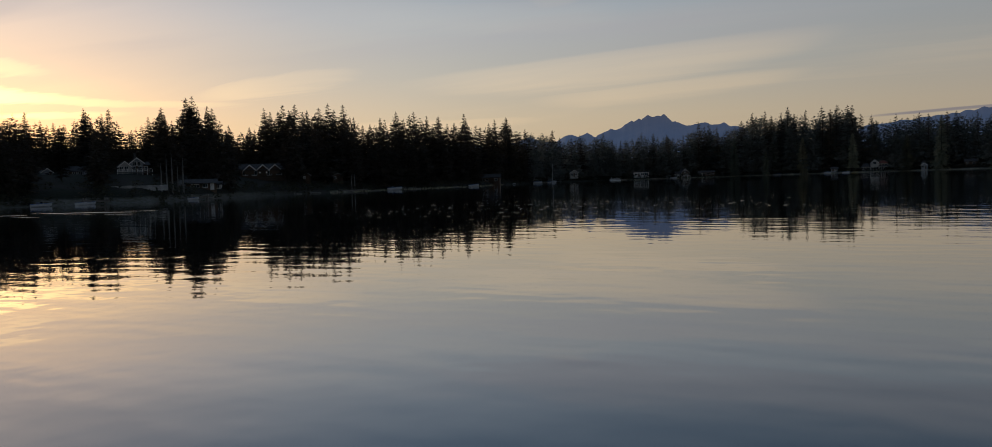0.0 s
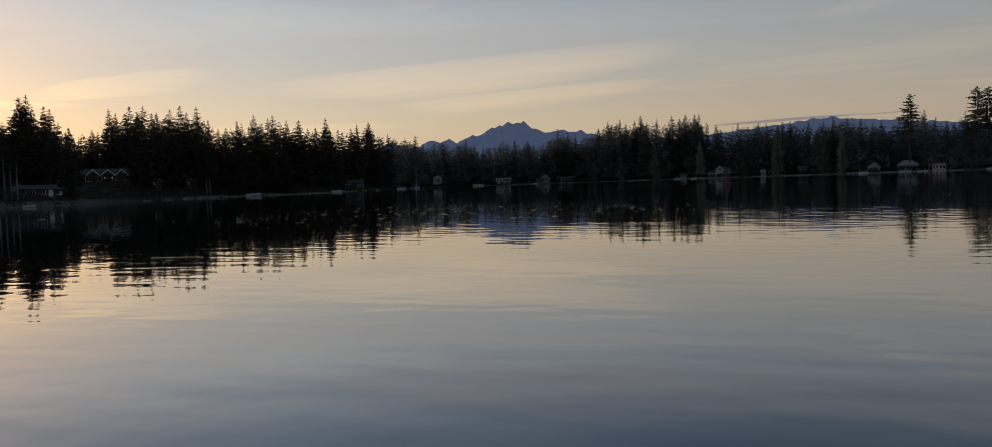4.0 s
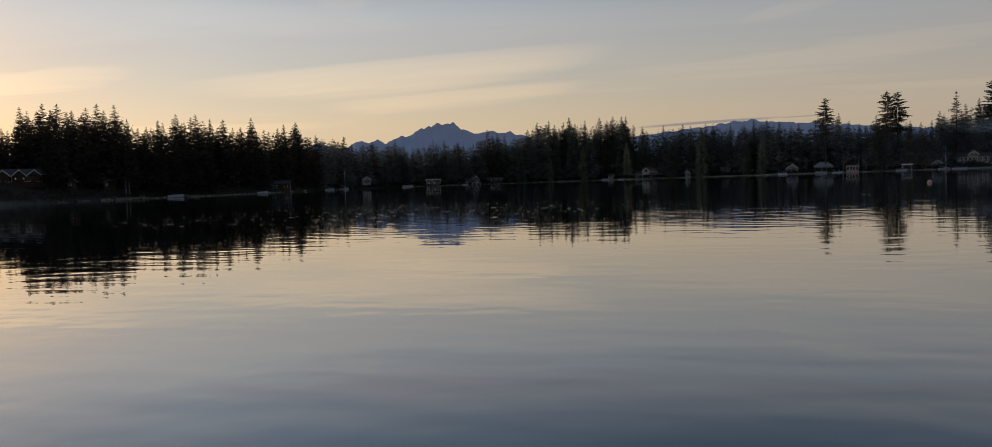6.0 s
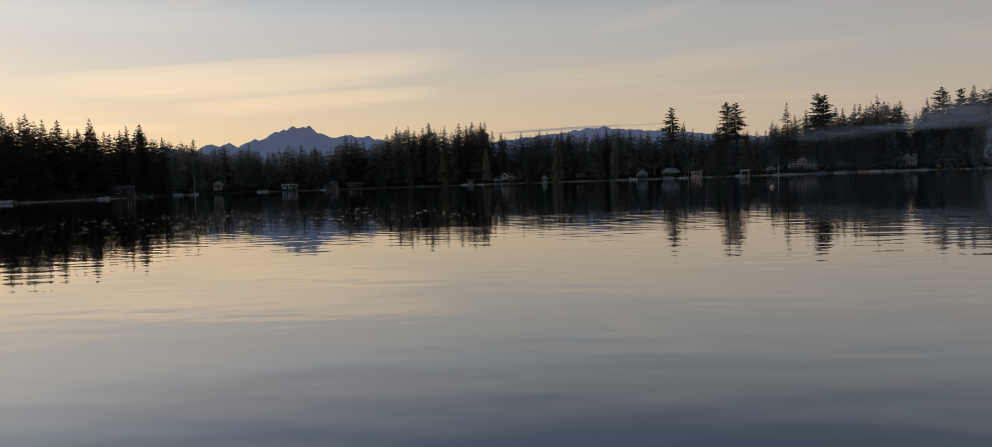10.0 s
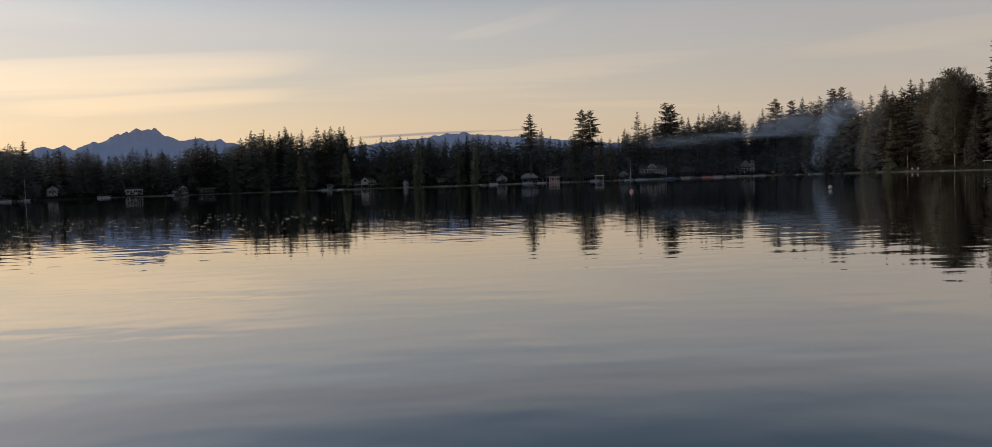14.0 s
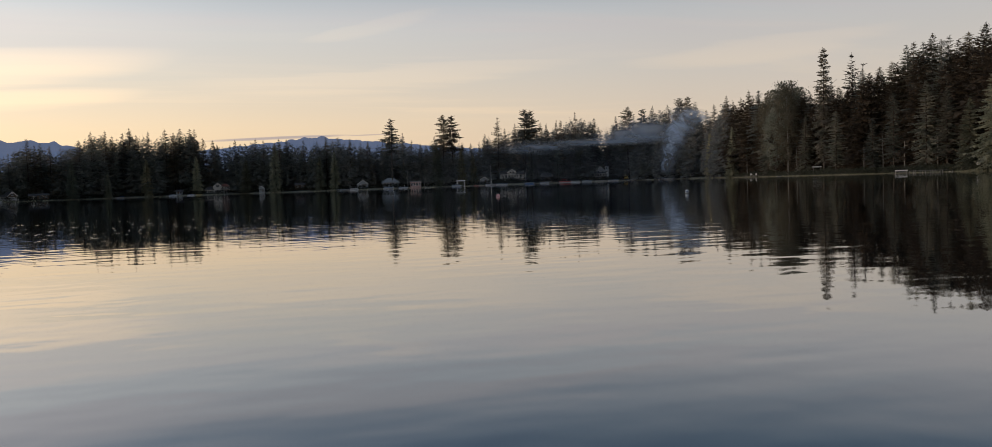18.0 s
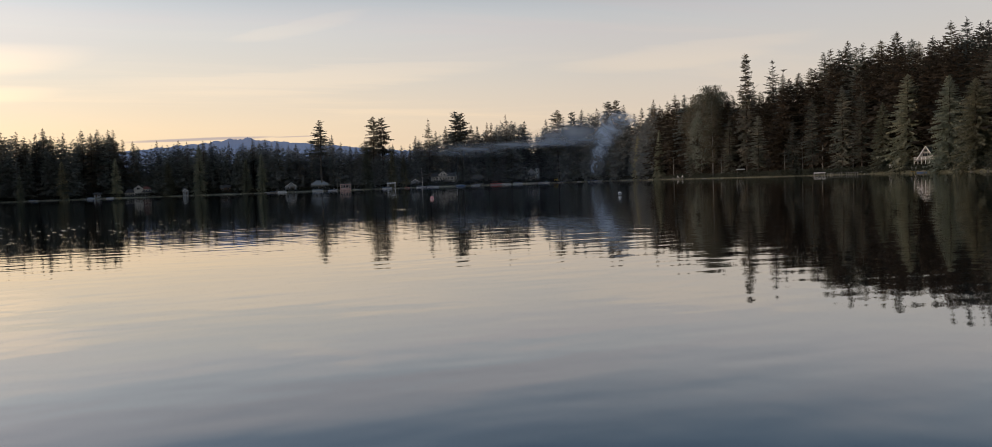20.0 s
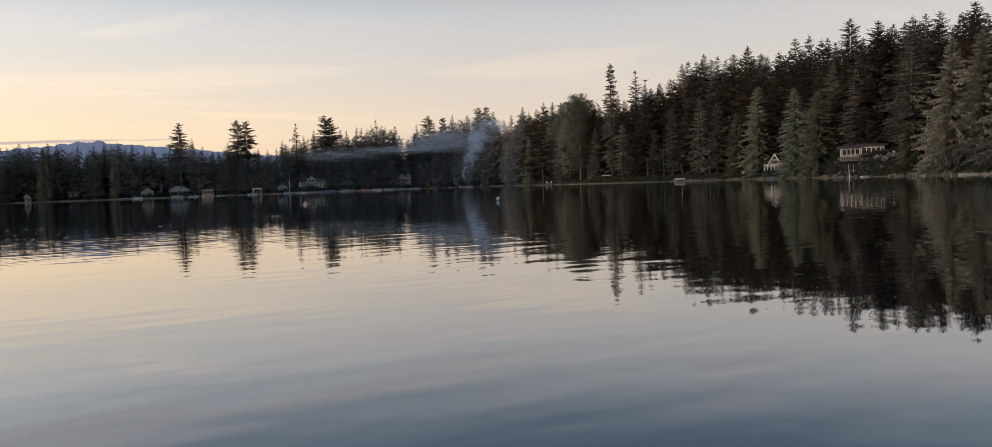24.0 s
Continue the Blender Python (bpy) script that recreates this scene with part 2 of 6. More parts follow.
def lake_water():
    m = bpy.data.materials.new("lake_water")
    m.use_nodes = True
    k = Nodes(m.node_tree)
    at = k.add("ShaderNodeNewGeometry").outputs["Position"]
    p = k.add("ShaderNodeBsdfPrincipled")
    p.inputs["Base Color"].default_value = (0.004, 0.006, 0.007, 1)
    p.inputs["IOR"].default_value = 1.55
    flat = k.add("ShaderNodeMapping")
    k.put(flat.inputs[0], at)
    flat.inputs["Rotation"].default_value = (0, 0, radians(12))
    flat.inputs["Scale"].default_value = (0.45, 1.0, 1.0)
    on = flat.outputs[0]
    breeze = k.smooth(k.noise(at, 0.06, 2.0, 0.5), 0.38, 0.66, 0.6, 1.35)
    h = k.math("MULTIPLY", k.noise(at, 0.16, 1.0, 0.5), 0.006)
    h = k.math("ADD", h, k.math("MULTIPLY", k.noise(on, 0.5, 1.0, 0.5), 0.0018))
    h = k.math("ADD", h, k.math("MULTIPLY", k.math("MULTIPLY", k.noise(on, 1.5, 0.5, 0.5, 0.15), 0.0052), breeze))
    h = k.math("ADD", h, k.math("MULTIPLY", k.math("MULTIPLY", k.noise(on, 2.6, 0.5, 0.5), 0.0033), breeze))
    h = k.math("ADD", h, k.math("MULTIPLY", k.math("MULTIPLY", k.noise(at, 3.6, 0.5, 0.5), 0.0011), breeze))
    # cat's paws: short dashes of roughened water out on the lake, and long streaks off the west shore
    paw = k.smooth(k.vec("DISTANCE", at, (-16.0, 38.0, 0.0)).outputs["Value"], 19.0, 5.0)
    dash = k.add("ShaderNodeMapping")
    k.put(dash.inputs[0], at)
    dash.inputs["Rotation"].default_value = (0, 0, radians(-25))
    dash.inputs["Scale"].default_value = (3.0, 1.2, 1.0)
    paw = k.math("MULTIPLY", paw, k.smooth(k.noise(dash.outputs[0], 1.0, 1.0, 0.5), 0.68, 0.705))
    off = k.add("ShaderNodeMapping")
    k.put(off.inputs[0], at)
    off.inputs["Rotation"].default_value = (0, 0, radians(-58))
    off.inputs["Scale"].default_value = (0.07, 0.4, 1.0)
    line = k.math("MULTIPLY", k.smooth(k.vec("DISTANCE", at, (-52.0, 33.0, 0.0)).outputs["Value"], 13.0, 8.0), k.smooth(k.noise(off.outputs[0], 1.0, 2.0, 0.5), 0.57, 0.6))
    rough = k.math("ADD", k.math("MULTIPLY", k.math("MAXIMUM", paw, line), 0.26), 0.02)
    k.put(p.inputs["Roughness"], rough)
    b = k.add("ShaderNodeBump")
    b.inputs["Strength"].default_value, b.inputs["Distance"].default_value = 1.0, 1.0
    k.put(b.inputs["Height"], h)
    k.put(p.inputs["Normal"], b.outputs[0])
    sheen = k.add("ShaderNodeBsdfGlossy")
    sheen.inputs["Color"].default_value = (0.95, 0.96, 0.98, 1)
    k.put(sheen.inputs["Roughness"], rough)
    k.put(sheen.inputs["Normal"], b.outputs[0])
    both = k.add("ShaderNodeMixShader")
    both.inputs[0].default_value = 0.25
    k.put(both.inputs[1], p.outputs[0])
    k.put(both.inputs[2], sheen.outputs[0])
    k.put(k.add("ShaderNodeOutputMaterial").inputs[0], both.outputs[0])
    return m


def forest_floor():
    """Dark needle litter and moss, giving way to pale gravel and dry grass in a strip along the waterline."""
    m = bpy.data.materials.new("forest_floor")
    m.use_nodes = True
    k = Nodes(m.node_tree)
    at = k.add("ShaderNodeNewGeometry").outputs["Position"]
    split = k.add("ShaderNodeSeparateXYZ")
    k.put(split.inputs[0], at)
    litter = k.mix(k.smooth(k.noise(at, 0.15, 4.0), 0.4, 0.62), (0.022, 0.019, 0.014), (0.017, 0.020, 0.011))
    gravel = k.mix(k.smooth(k.noise(at, 1.3, 4.0), 0.35, 0.65), (0.20, 0.185, 0.165), (0.12, 0.115, 0.08))
    high = k.math("ADD", split.outputs[2], k.math("MULTIPLY", k.math("SUBTRACT", k.noise(at, 0.12, 3.0), 0.5), 1.1))
    # gravel almost gone westward: that bank's shade is put into the colour
    c = k.mix(k.math("MULTIPLY", k.smooth(high, 1.1, 0.6), k.smooth(split.outputs[0], -150.0, -90.0, 0.06, 1.0)), litter, gravel)
    p = k.add("ShaderNodeBsdfPrincipled")
    k.put(p.inputs["Base Color"], c)
    p.inputs["Roughness"].default_value, p.inputs["Specular IOR Level"].default_value = 0.95, 0.2
    b = k.add("ShaderNodeBump")
    b.inputs["Strength"].default_value, b.inputs["Distance"].default_value = 0.7, 0.15
    k.put(b.inputs["Height"], k.noise(at, 0.8, 4.0))
    k.put(p.inputs["Normal"], b.outputs[0])
    k.put(k.add("ShaderNodeOutputMaterial").inputs[0], p.outputs[0])
    return m


def haze_glow_rock():
    """Far mountains: the blue haze before them is painted on as a glow of the rock itself."""
    m = bpy.data.materials.new("haze_glow_rock")
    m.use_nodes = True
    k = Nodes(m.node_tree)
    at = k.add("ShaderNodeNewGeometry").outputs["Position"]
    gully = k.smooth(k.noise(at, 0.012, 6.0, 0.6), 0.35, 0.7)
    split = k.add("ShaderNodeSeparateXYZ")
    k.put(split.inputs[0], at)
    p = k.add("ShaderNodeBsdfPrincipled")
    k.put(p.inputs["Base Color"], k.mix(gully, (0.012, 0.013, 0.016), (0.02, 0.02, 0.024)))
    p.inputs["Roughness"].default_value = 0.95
    # painted haze, bluer low down and greyer towards the summits
    haze_glow = k.mix(gully, (0.045, 0.065, 0.116), (0.052, 0.069, 0.116))
    haze_glow = k.mix(k.smooth(split.outputs[2], 190.0, 380.0, 0.0, 0.45), haze_glow, (0.075, 0.070, 0.088))
    k.put(p.inputs["Emission Color"], haze_glow)
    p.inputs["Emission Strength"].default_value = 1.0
    k.put(k.add("ShaderNodeOutputMaterial").inputs[0], p.outputs[0])
    return m


def glass_pane(name, colour):
    m = bpy.data.materials.new(name)
    m.use_nodes = True
    k = Nodes(m.node_tree)
    p = k.add("ShaderNodeBsdfPrincipled")
    k.put(p.inputs["Base Color"], k.mix(k.noise(k.add("ShaderNodeTexCoord").outputs["Object"], 1.5), colour, tuple(c * 0.4 for c in colour)))
    p.inputs["Roughness"].default_value, p.inputs["IOR"].default_value = 0.06, 1.5
    k.put(k.add("ShaderNodeOutputMaterial").inputs[0], p.outputs[0])
    return m


def thin_smoke(name, density, seed, grain=5.0, swirl=0.8, low=0.3):
    """Wood smoke: sheets so thin that most light passes; ragged by two scales of noise and thinning out to their edges."""
    m = bpy.data.materials.new(name)
    m.use_nodes = True
    k = Nodes(m.node_tree)
    tex = k.add("ShaderNodeTexCoord")
    at = tex.outputs["Object"]
    shift = k.vec("ADD", at, (seed, seed * 0.7, 0.0)).outputs[0]
    r = k.add("ShaderNodeObjectInfo").outputs["Random"]
    drift = k.vec("ADD", shift, k.combine(k.math("MULTIPLY", r, 37.0), 0.0, r)).outputs[0]
    curl = k.smooth(k.noise(drift, 1.1, grain, 0.6, swirl), low, 0.75)
    edge = k.smooth(k.vec("LENGTH", at).outputs["Value"], 1.0, 0.05)
    a = k.math("MULTIPLY", k.math("MULTIPLY", edge, curl), density)
    d = k.add("ShaderNodeBsdfDiffuse")
    d.inputs[0].default_value = (0.62, 0.70, 0.82, 1)
    tr = k.add("ShaderNodeBsdfTranslucent")
    tr.inputs[0].default_value = (0.62, 0.70, 0.82, 1)
    both = k.add("ShaderNodeMixShader")
    both.inputs[0].default_value = 0.5
    k.put(both.inputs[1], d.outputs[0])
    k.put(both.inputs[2], tr.outputs[0])
    out = k.add("ShaderNodeMixShader")
    k.put(out.inputs[0], a)
    k.put(out.inputs[1], k.add("ShaderNodeBsdfTransparent").outputs[0])
    k.put(out.inputs[2], both.outputs[0])
    k.put(k.add("ShaderNodeOutputMaterial").inputs[0], out.outputs[0])
    return m


WATER, HAZE_GLOW_ROCK = lake_water(), haze_glow_rock()
# one fir in five tones: each shore's light and shade is in the colour
HALF_LIT_FIR = needles("half_lit_fir_needles", (0.060, 0.063, 0.055), (0.098, 0.095, 0.082))
SHADED_FIR = needles("shaded_fir_needles", (0.042, 0.037, 0.031), (0.070, 0.058, 0.046))
LIT_FIR = needles("lit_fir_needles", (0.105, 0.105, 0.089), (0.169, 0.151, 0.126))
BRIGHT_LIT_FIR = needles("bright_lit_fir_needles", (0.126, 0.133, 0.112), (0.203, 0.192, 0.158))
HAZE_LIT_FIR = needles("haze_lit_fir_needles", (0.131, 0.129, 0.116), (0.210, 0.187, 0.166))
CEDAR = needles("cedar_sprays", (0.199, 0.201, 0.145), (0.292, 0.277, 0.199))
HEMLOCK = needles("dry_hemlock_sprays", (0.250, 0.204, 0.154), (0.176, 0.160, 0.115))
LEAF = needles("broad_leaves", (0.126, 0.126, 0.093), (0.176, 0.160, 0.123))
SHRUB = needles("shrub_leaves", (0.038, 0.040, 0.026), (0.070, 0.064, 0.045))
REED = needles("reed_blades", (0.397, 0.384, 0.259), (0.535, 0.492, 0.353))
BARK = material("bark", (0.085, 0.068, 0.055), (0.045, 0.036, 0.030), 3.0, 0.95, bump=0.03, bump_scale=9, streak=(1, 1, 0.2))
PALE_BARK = material("pale_bark", (0.21, 0.19, 0.165), (0.12, 0.11, 0.095), 3.0, 0.9, bump=0.02, streak=(1, 1, 0.25))
SOIL = forest_floor()
ROCK = material("shore_rock", (0.13, 0.12, 0.105), (0.075, 0.07, 0.06), 1.2, 0.9, bump=0.06, bump_scale=3)
WHITE = material("white_paint", (0.78, 0.74, 0.69), (0.66, 0.62, 0.57), 0.8, 0.6, per_object=0.06)
CREAM = material("cream_siding", (0.47, 0.435, 0.385), (0.38, 0.355, 0.315), 0.8, 0.7, bump=0.01, streak=(0.3, 0.3, 6), per_object=0.08)
GREY_SIDING = material("grey_siding", (0.30, 0.31, 0.32), (0.22, 0.23, 0.24), 0.7, 0.75, bump=0.01, streak=(0.3, 0.3, 6))
BROWN_SIDING = material("brown_siding", (0.13, 0.085, 0.055), (0.09, 0.06, 0.04), 0.7, 0.8, bump=0.01, streak=(0.3, 0.3, 6))
PINK_SIDING = material("faded_pink_siding", (0.42, 0.26, 0.23), (0.34, 0.21, 0.19), 0.7, 0.8, streak=(0.3, 0.3, 6))
RED_SIDING = material("rust_red_siding", (0.26, 0.10, 0.075), (0.18, 0.075, 0.06), 0.7, 0.8, streak=(0.3, 0.3, 6))
DARK_ROOF = material("dark_shingle", (0.075, 0.07, 0.07), (0.05, 0.048, 0.05), 1.5, 0.9, bump=0.02, bump_scale=5, streak=(1, 1, 4))
PALE_ROOF = material("pale_metal_roof", (0.25, 0.255, 0.26), (0.19, 0.195, 0.20), 0.8, 0.5, metal=0.3, streak=(3, 0.3, 0.3))
PALE_STONE = material("pale_stone", (0.42, 0.40, 0.37), (0.30, 0.28, 0.26), 1.5, 0.9, bump=0.03, bump_scale=4)
PALE_WOOD = material("bleached_board", (0.40, 0.345, 0.29), (0.30, 0.26, 0.215), 0.8, 0.8, bump=0.01, streak=(0.3, 0.3, 6), per_object=0.08)
TIMBER = material("weathered_timber", (0.24, 0.21, 0.18), (0.15, 0.13, 0.11), 2.0, 0.85, bump=0.01, streak=(0.3, 3, 3))
DRIFTWOOD = material("driftwood", (0.34, 0.31, 0.27), (0.22, 0.20, 0.17), 2.0, 0.9, bump=0.02, streak=(0.3, 3, 3))
HULL_WHITE = material("white_gelcoat", (0.55, 0.54, 0.53), (0.45, 0.44, 0.43), 0.6, 0.3, per_object=0.08, specular=0.5)
HULL_RED = material("red_gelcoat", (0.62, 0.10, 0.09), (0.50, 0.09, 0.08), 0.6, 0.35, specular=0.5)
HULL_BLUE = material("blue_gelcoat", (0.10, 0.16, 0.30), (0.08, 0.13, 0.25), 0.6, 0.35, specular=0.5)
CANVAS = material("boat_canvas", (0.16, 0.17, 0.20), (0.12, 0.13, 0.15), 1.0, 0.9, bump=0.02)
ALLOY = material("dull_alloy", (0.60, 0.60, 0.60), (0.48, 0.48, 0.48), 1.0, 0.4, metal=0.9)
BLACK = material("black_rubber", (0.03, 0.03, 0.03), None, 1.0, 0.7)
PINK_FLOAT = material("faded_red_float", (0.80, 0.30, 0.28), (0.72, 0.34, 0.32), 3.0, 0.55, specular=0.4)
WHITE_FLOAT = material("white_float", (0.80, 0.80, 0.78), (0.70, 0.69, 0.66), 3.0, 0.5, specular=0.4)
BLUE_BAND = material("blue_band", (0.07, 0.16, 0.40), None, 3.0, 0.5)
YELLOW = material("yellow_plastic", (0.72, 0.48, 0.12), (0.62, 0.42, 0.12), 1.0, 0.6)
DARK_GLASS = glass_pane("window_glass", (0.035, 0.04, 0.045))
# faint glow for the bright windows of the lodge
WINDOW_GLOW = bpy.data.materials.new("window_glow_light")
WINDOW_GLOW.use_nodes = True
WINDOW_GLOW.node_tree.nodes["Principled BSDF"].inputs["Emission Color"].default_value = (1.0, 0.93, 0.85, 1)
WINDOW_GLOW.node_tree.nodes["Principled BSDF"].inputs["Emission Strength"].default_value = 0.12
SMOKE = thin_smoke("rising_smoke", 1.85, 3.0)
HAZE = thin_smoke("lying_smoke", 0.62, 11.0, 2.5, 0.2, 0.15)
# thin smoke for sheets added to lift the dark tones of far trees
BRIGHTENING_SMOKE = thin_smoke("smoky_air", 0.028, 5.0, 1.0, 0.0, -0.3)

# ---- helpers for building ----
class Geo:
    """Collects vertices and faces of one mesh."""

    def __init__(self):
        self.v, self.f = [], []

    def face(self, *pts):
        i = len(self.v)
        self.v.extend(tuple(p) for p in pts)
        self.f.append(tuple(range(i, i + len(pts))))
        return self

    def box(self, x0, y0, z0, x1, y1, z1, c=0.0):
        """A block; c cuts its upright edges."""
        if not c:
            ring = [(x0, y0), (x1, y0), (x1, y1), (x0, y1)]
        else:
            ring = [(x0 + c, y0), (x1 - c, y0), (x1, y0 + c), (x1, y1 - c), (x1 - c, y1), (x0 + c, y1), (x0, y1 - c), (x0, y0 + c)]
        return self.prism(ring, z0, z1)

    def prism(self, ring, z0, z1):
        i, n = len(self.v), len(ring)
        self.v.extend((x, y, z0) for x, y in ring)
        self.v.extend((x, y, z1) for x, y in ring)
        self.f.append(tuple(reversed(range(i, i + n))))
        self.f.append(tuple(range(i + n, i + 2 * n)))
        self.f.extend((i + k, i + (k + 1) % n, i + n + (k + 1) % n, i + n + k) for k in range(n))
        return self

    def profile(self, pts, y0, y1):
        """An outline in x and z drawn out along y."""
        i, n = len(self.v), len(pts)
        self.v.extend((x, y0, z) for x, z in pts)
        self.v.extend((x, y1, z) for x, z in pts)
        self.f.append(tuple(range(i, i + n)))
        self.f.append(tuple(reversed(range(i + n, i + 2 * n))))
        self.f.extend((i + k, i + n + k, i + n + (k + 1) % n, i + (k + 1) % n) for k in range(n))
        return self

    def tube(self, pts, radii, n=6):
        """A round bar through the points."""
        pts = [Vector(p) for p in pts]
        i = len(self.v)
        for k, p in enumerate(pts):
            t = (pts[min(k + 1, len(pts) - 1)] - pts[max(k - 1, 0)]).normalized()
            u = t.orthogonal().normalized()
            w = t.cross(u)
            r = radii[k] if isinstance(radii, (list, tuple)) else radii
            self.v.extend(tuple(p + (u * math.cos(a) + w * math.sin(a)) * r) for a in (2 * math.pi * j / n for j in range(n)))
        for k in range(len(pts) - 1):
            a, b = i + k * n, i + (k + 1) * n
            self.f.extend((a + j, a + (j + 1) % n, b + (j + 1) % n, b + j) for j in range(n))
        self.f.append(tuple(reversed(range(i, i + n))))
        self.f.append(tuple(range(i + (len(pts) - 1) * n, i + len(pts) * n)))
        return self

    def slab(self, a, b, c, d, thick):
        """A plate through four corners, with its thickness along its normal."""
        a, b, c, d = (Vector(p) for p in (a, b, c, d))
        n = (b - a).cross(d - a).normalized() * thick
        i = len(self.v)
        self.v.extend(tuple(p) for p in (a, b, c, d, a + n, b + n, c + n, d + n))
        for q in ((0, 3, 2, 1), (4, 5, 6, 7), (0, 1, 5, 4), (1, 2, 6, 5), (2, 3, 7, 6), (3, 0, 4, 7)):
            self.f.append(tuple(i + k for k in q))
        return self

    def lathe(self, outline, n=16):
        """A round body from (radius, height) pairs."""
        i = len(self.v)
        for r, z in outline:
            self.v.extend((r * math.cos(2 * math.pi * j / n), r * math.sin(2 * math.pi * j / n), z) for j in range(n))
        for k in range(len(outline) - 1):
            a, b = i + k * n, i + (k + 1) * n
            self.f.extend((a + j, a + (j + 1) % n, b + (j + 1) % n, b + j) for j in range(n))
        return self

    def mesh(self, name, mat, smooth=False):
        me = bpy.data.meshes.new(name)
        me.from_pydata(self.v, [], self.f)
        me.materials.append(mat)
        if smooth:
            me.polygons.foreach_set("use_smooth", [True] * len(me.polygons))
        me.update()
        return me


def part(name, geo, mat, parent, label="", smooth=False):
    ob = new(name, geo.mesh(name, mat, smooth) if isinstance(geo, Geo) else geo)
    ob.parent = parent
    return tagged(ob, label) if label else ob


def thing(name, m, label, category, group=""):
    ob = new(name)
    ob.empty_display_size = 0.5
    ob.matrix_world = m
    return tagged(ob, label, category, group)


def table(pairs):
    xs, ys = [p[0] for p in pairs], [p[1] for p in pairs]
    return lambda a: float(np.interp(a, xs, ys))


# ---- the lie of the land: distance of the shore by compass angle, bank and slope behind it ----
shore = table([(-180, 140), (-120, 120), (-75, 110), (-60, 122), (-52, 135), (-47, 155), (-42, 200), (-37, 240), (-33, 262), (-30, 310), (-26, 430),
               (-21, 560), (-15, 600), (-8, 615), (-3, 610), (5, 560), (15, 560), (20, 585), (24, 590), (28, 530), (32, 420), (35, 355), (38, 322),
               (41, 303), (45, 268), (47, 250), (51.5, 205), (54, 185), (57, 170), (60, 155), (75, 125), (120, 120), (180, 140)])
bank = table([(-180, 1), (-62, 2.2), (-45, 1.8), (-36, 0.9), (-20, 0.9), (14.7, 1.0), (15.3, 3.3), (16.9, 3.3), (17.6, 1.1), (21.3, 1.1), (21.8, 2.5), (23.1, 2.5), (23.7, 1.0), (30, 0.8), (44, 0.7), (49.5, 1.0), (51.0, 4.9), (54.3, 4.9), (55.8, 3.2), (57.5, 1.2), (70, 1.2), (180, 1)])
slope = table([(-180, 0.05), (-62, 0.07), (-40, 0.06), (-30, 0.05), (10, 0.05), (16, 0.10), (26, 0.08), (34, 0.10), (60, 0.10), (180, 0.05)])


def wiggle(az):
    """Small coves and points along the shore."""
    return 3.0 * noise.noise((az * 0.55, 3.1, 0.0)) + 1.2 * noise.noise((az * 2.1, 7.7, 0.0))


def edge(az):
    return shore(az) + wiggle(az) * min(1.0, shore(az) / 300)


def land(az, d):
    """Height of the ground d metres inland."""
    if d < 0:
        return max(-2.5, d * 0.12)
    b = bank(az)
    w = 5.0 + b
    s = min(1.0, d / w)
    z = b * s * s * (3 - 2 * s) + slope(az) * max(0.0, d - w * 0.6)
    z = min(z, 24.0 + 0.01 * d)
    return z + 0.25 * min(1.0, d / 6) * noise.noise((az * 1.3, d * 0.08, 0.0))


def spot(az, d, lift=0.0):
    """A place d metres inland of the shore at that angle."""
    r = edge(az) + d
    return Vector((r * math.sin(radians(az)), r * math.cos(radians(az)), land(az, d) + lift))


def facing(az, d, turn=0.0, lift=0.0):
    """A pose there whose local y points away from the lake's middle."""
    p = spot(az, d, lift)
    return pose(p.x, p.y, p.z, 0, 0, -az + turn)


def afloat(az, r, turn=0.0, z=0.0):
    return pose(r * math.sin(radians(az)), r * math.cos(radians(az)), z, 0, 0, -az + turn)


def make_ground():
    inland = (-60, -25, -10, -5, -2.5, -1, 0, 0.7, 1.6, 3, 5, 8, 13, 20, 32, 50, 80, 130, 220, 400, 800, 1600, 3000, 4700)
    g = Geo()
    n = 720
    g.v.append((0, 0, -2.5))
    for j in range(n):
        az = -180 + 360 * j / n
        e = edge(az)
        for d in inland:
            r = max(2.0, e + d)
            g.v.append((r * math.sin(radians(az)), r * math.cos(radians(az)), land(az, d)))
    k = len(inland)
    for j in range(n):
        a, b = 1 + j * k, 1 + ((j + 1) % n) * k
        g.f.append((0, b, a))
        g.f.extend((a + i, b + i, b + i + 1, a + i + 1) for i in range(k - 1))
    ob = new("ground", g.mesh("ground", SOIL, True))
    tagged(ob, "dark forest floor and lake bed with a low earth bank", "ground", kind="structure")


def make_water():
    g = Geo()
    rings, n = (0.0, 3, 6, 12, 25, 50, 100, 200, 400, 700), 96
    g.v.append((0, 0, 0))
    for r in rings[1:]:
        g.v.extend((r * math.sin(2 * math.pi * j / n), r * math.cos(2 * math.pi * j / n), 0.0) for j in range(n))
    g.f.extend((0, 1 + (j + 1) % n, 1 + j) for j in range(n))
    for i in range(len(rings) - 2):
        a, b = 1 + i * n, 1 + (i + 1) * n
        g.f.extend((a + j, a + (j + 1) % n, b + (j + 1) % n, b + j) for j in range(n))
    ob = new("water", g.mesh("water", WATER, True))
    tagged(ob, "calm lake water with small ripples mirroring the dusk sky", "water", kind="structure")


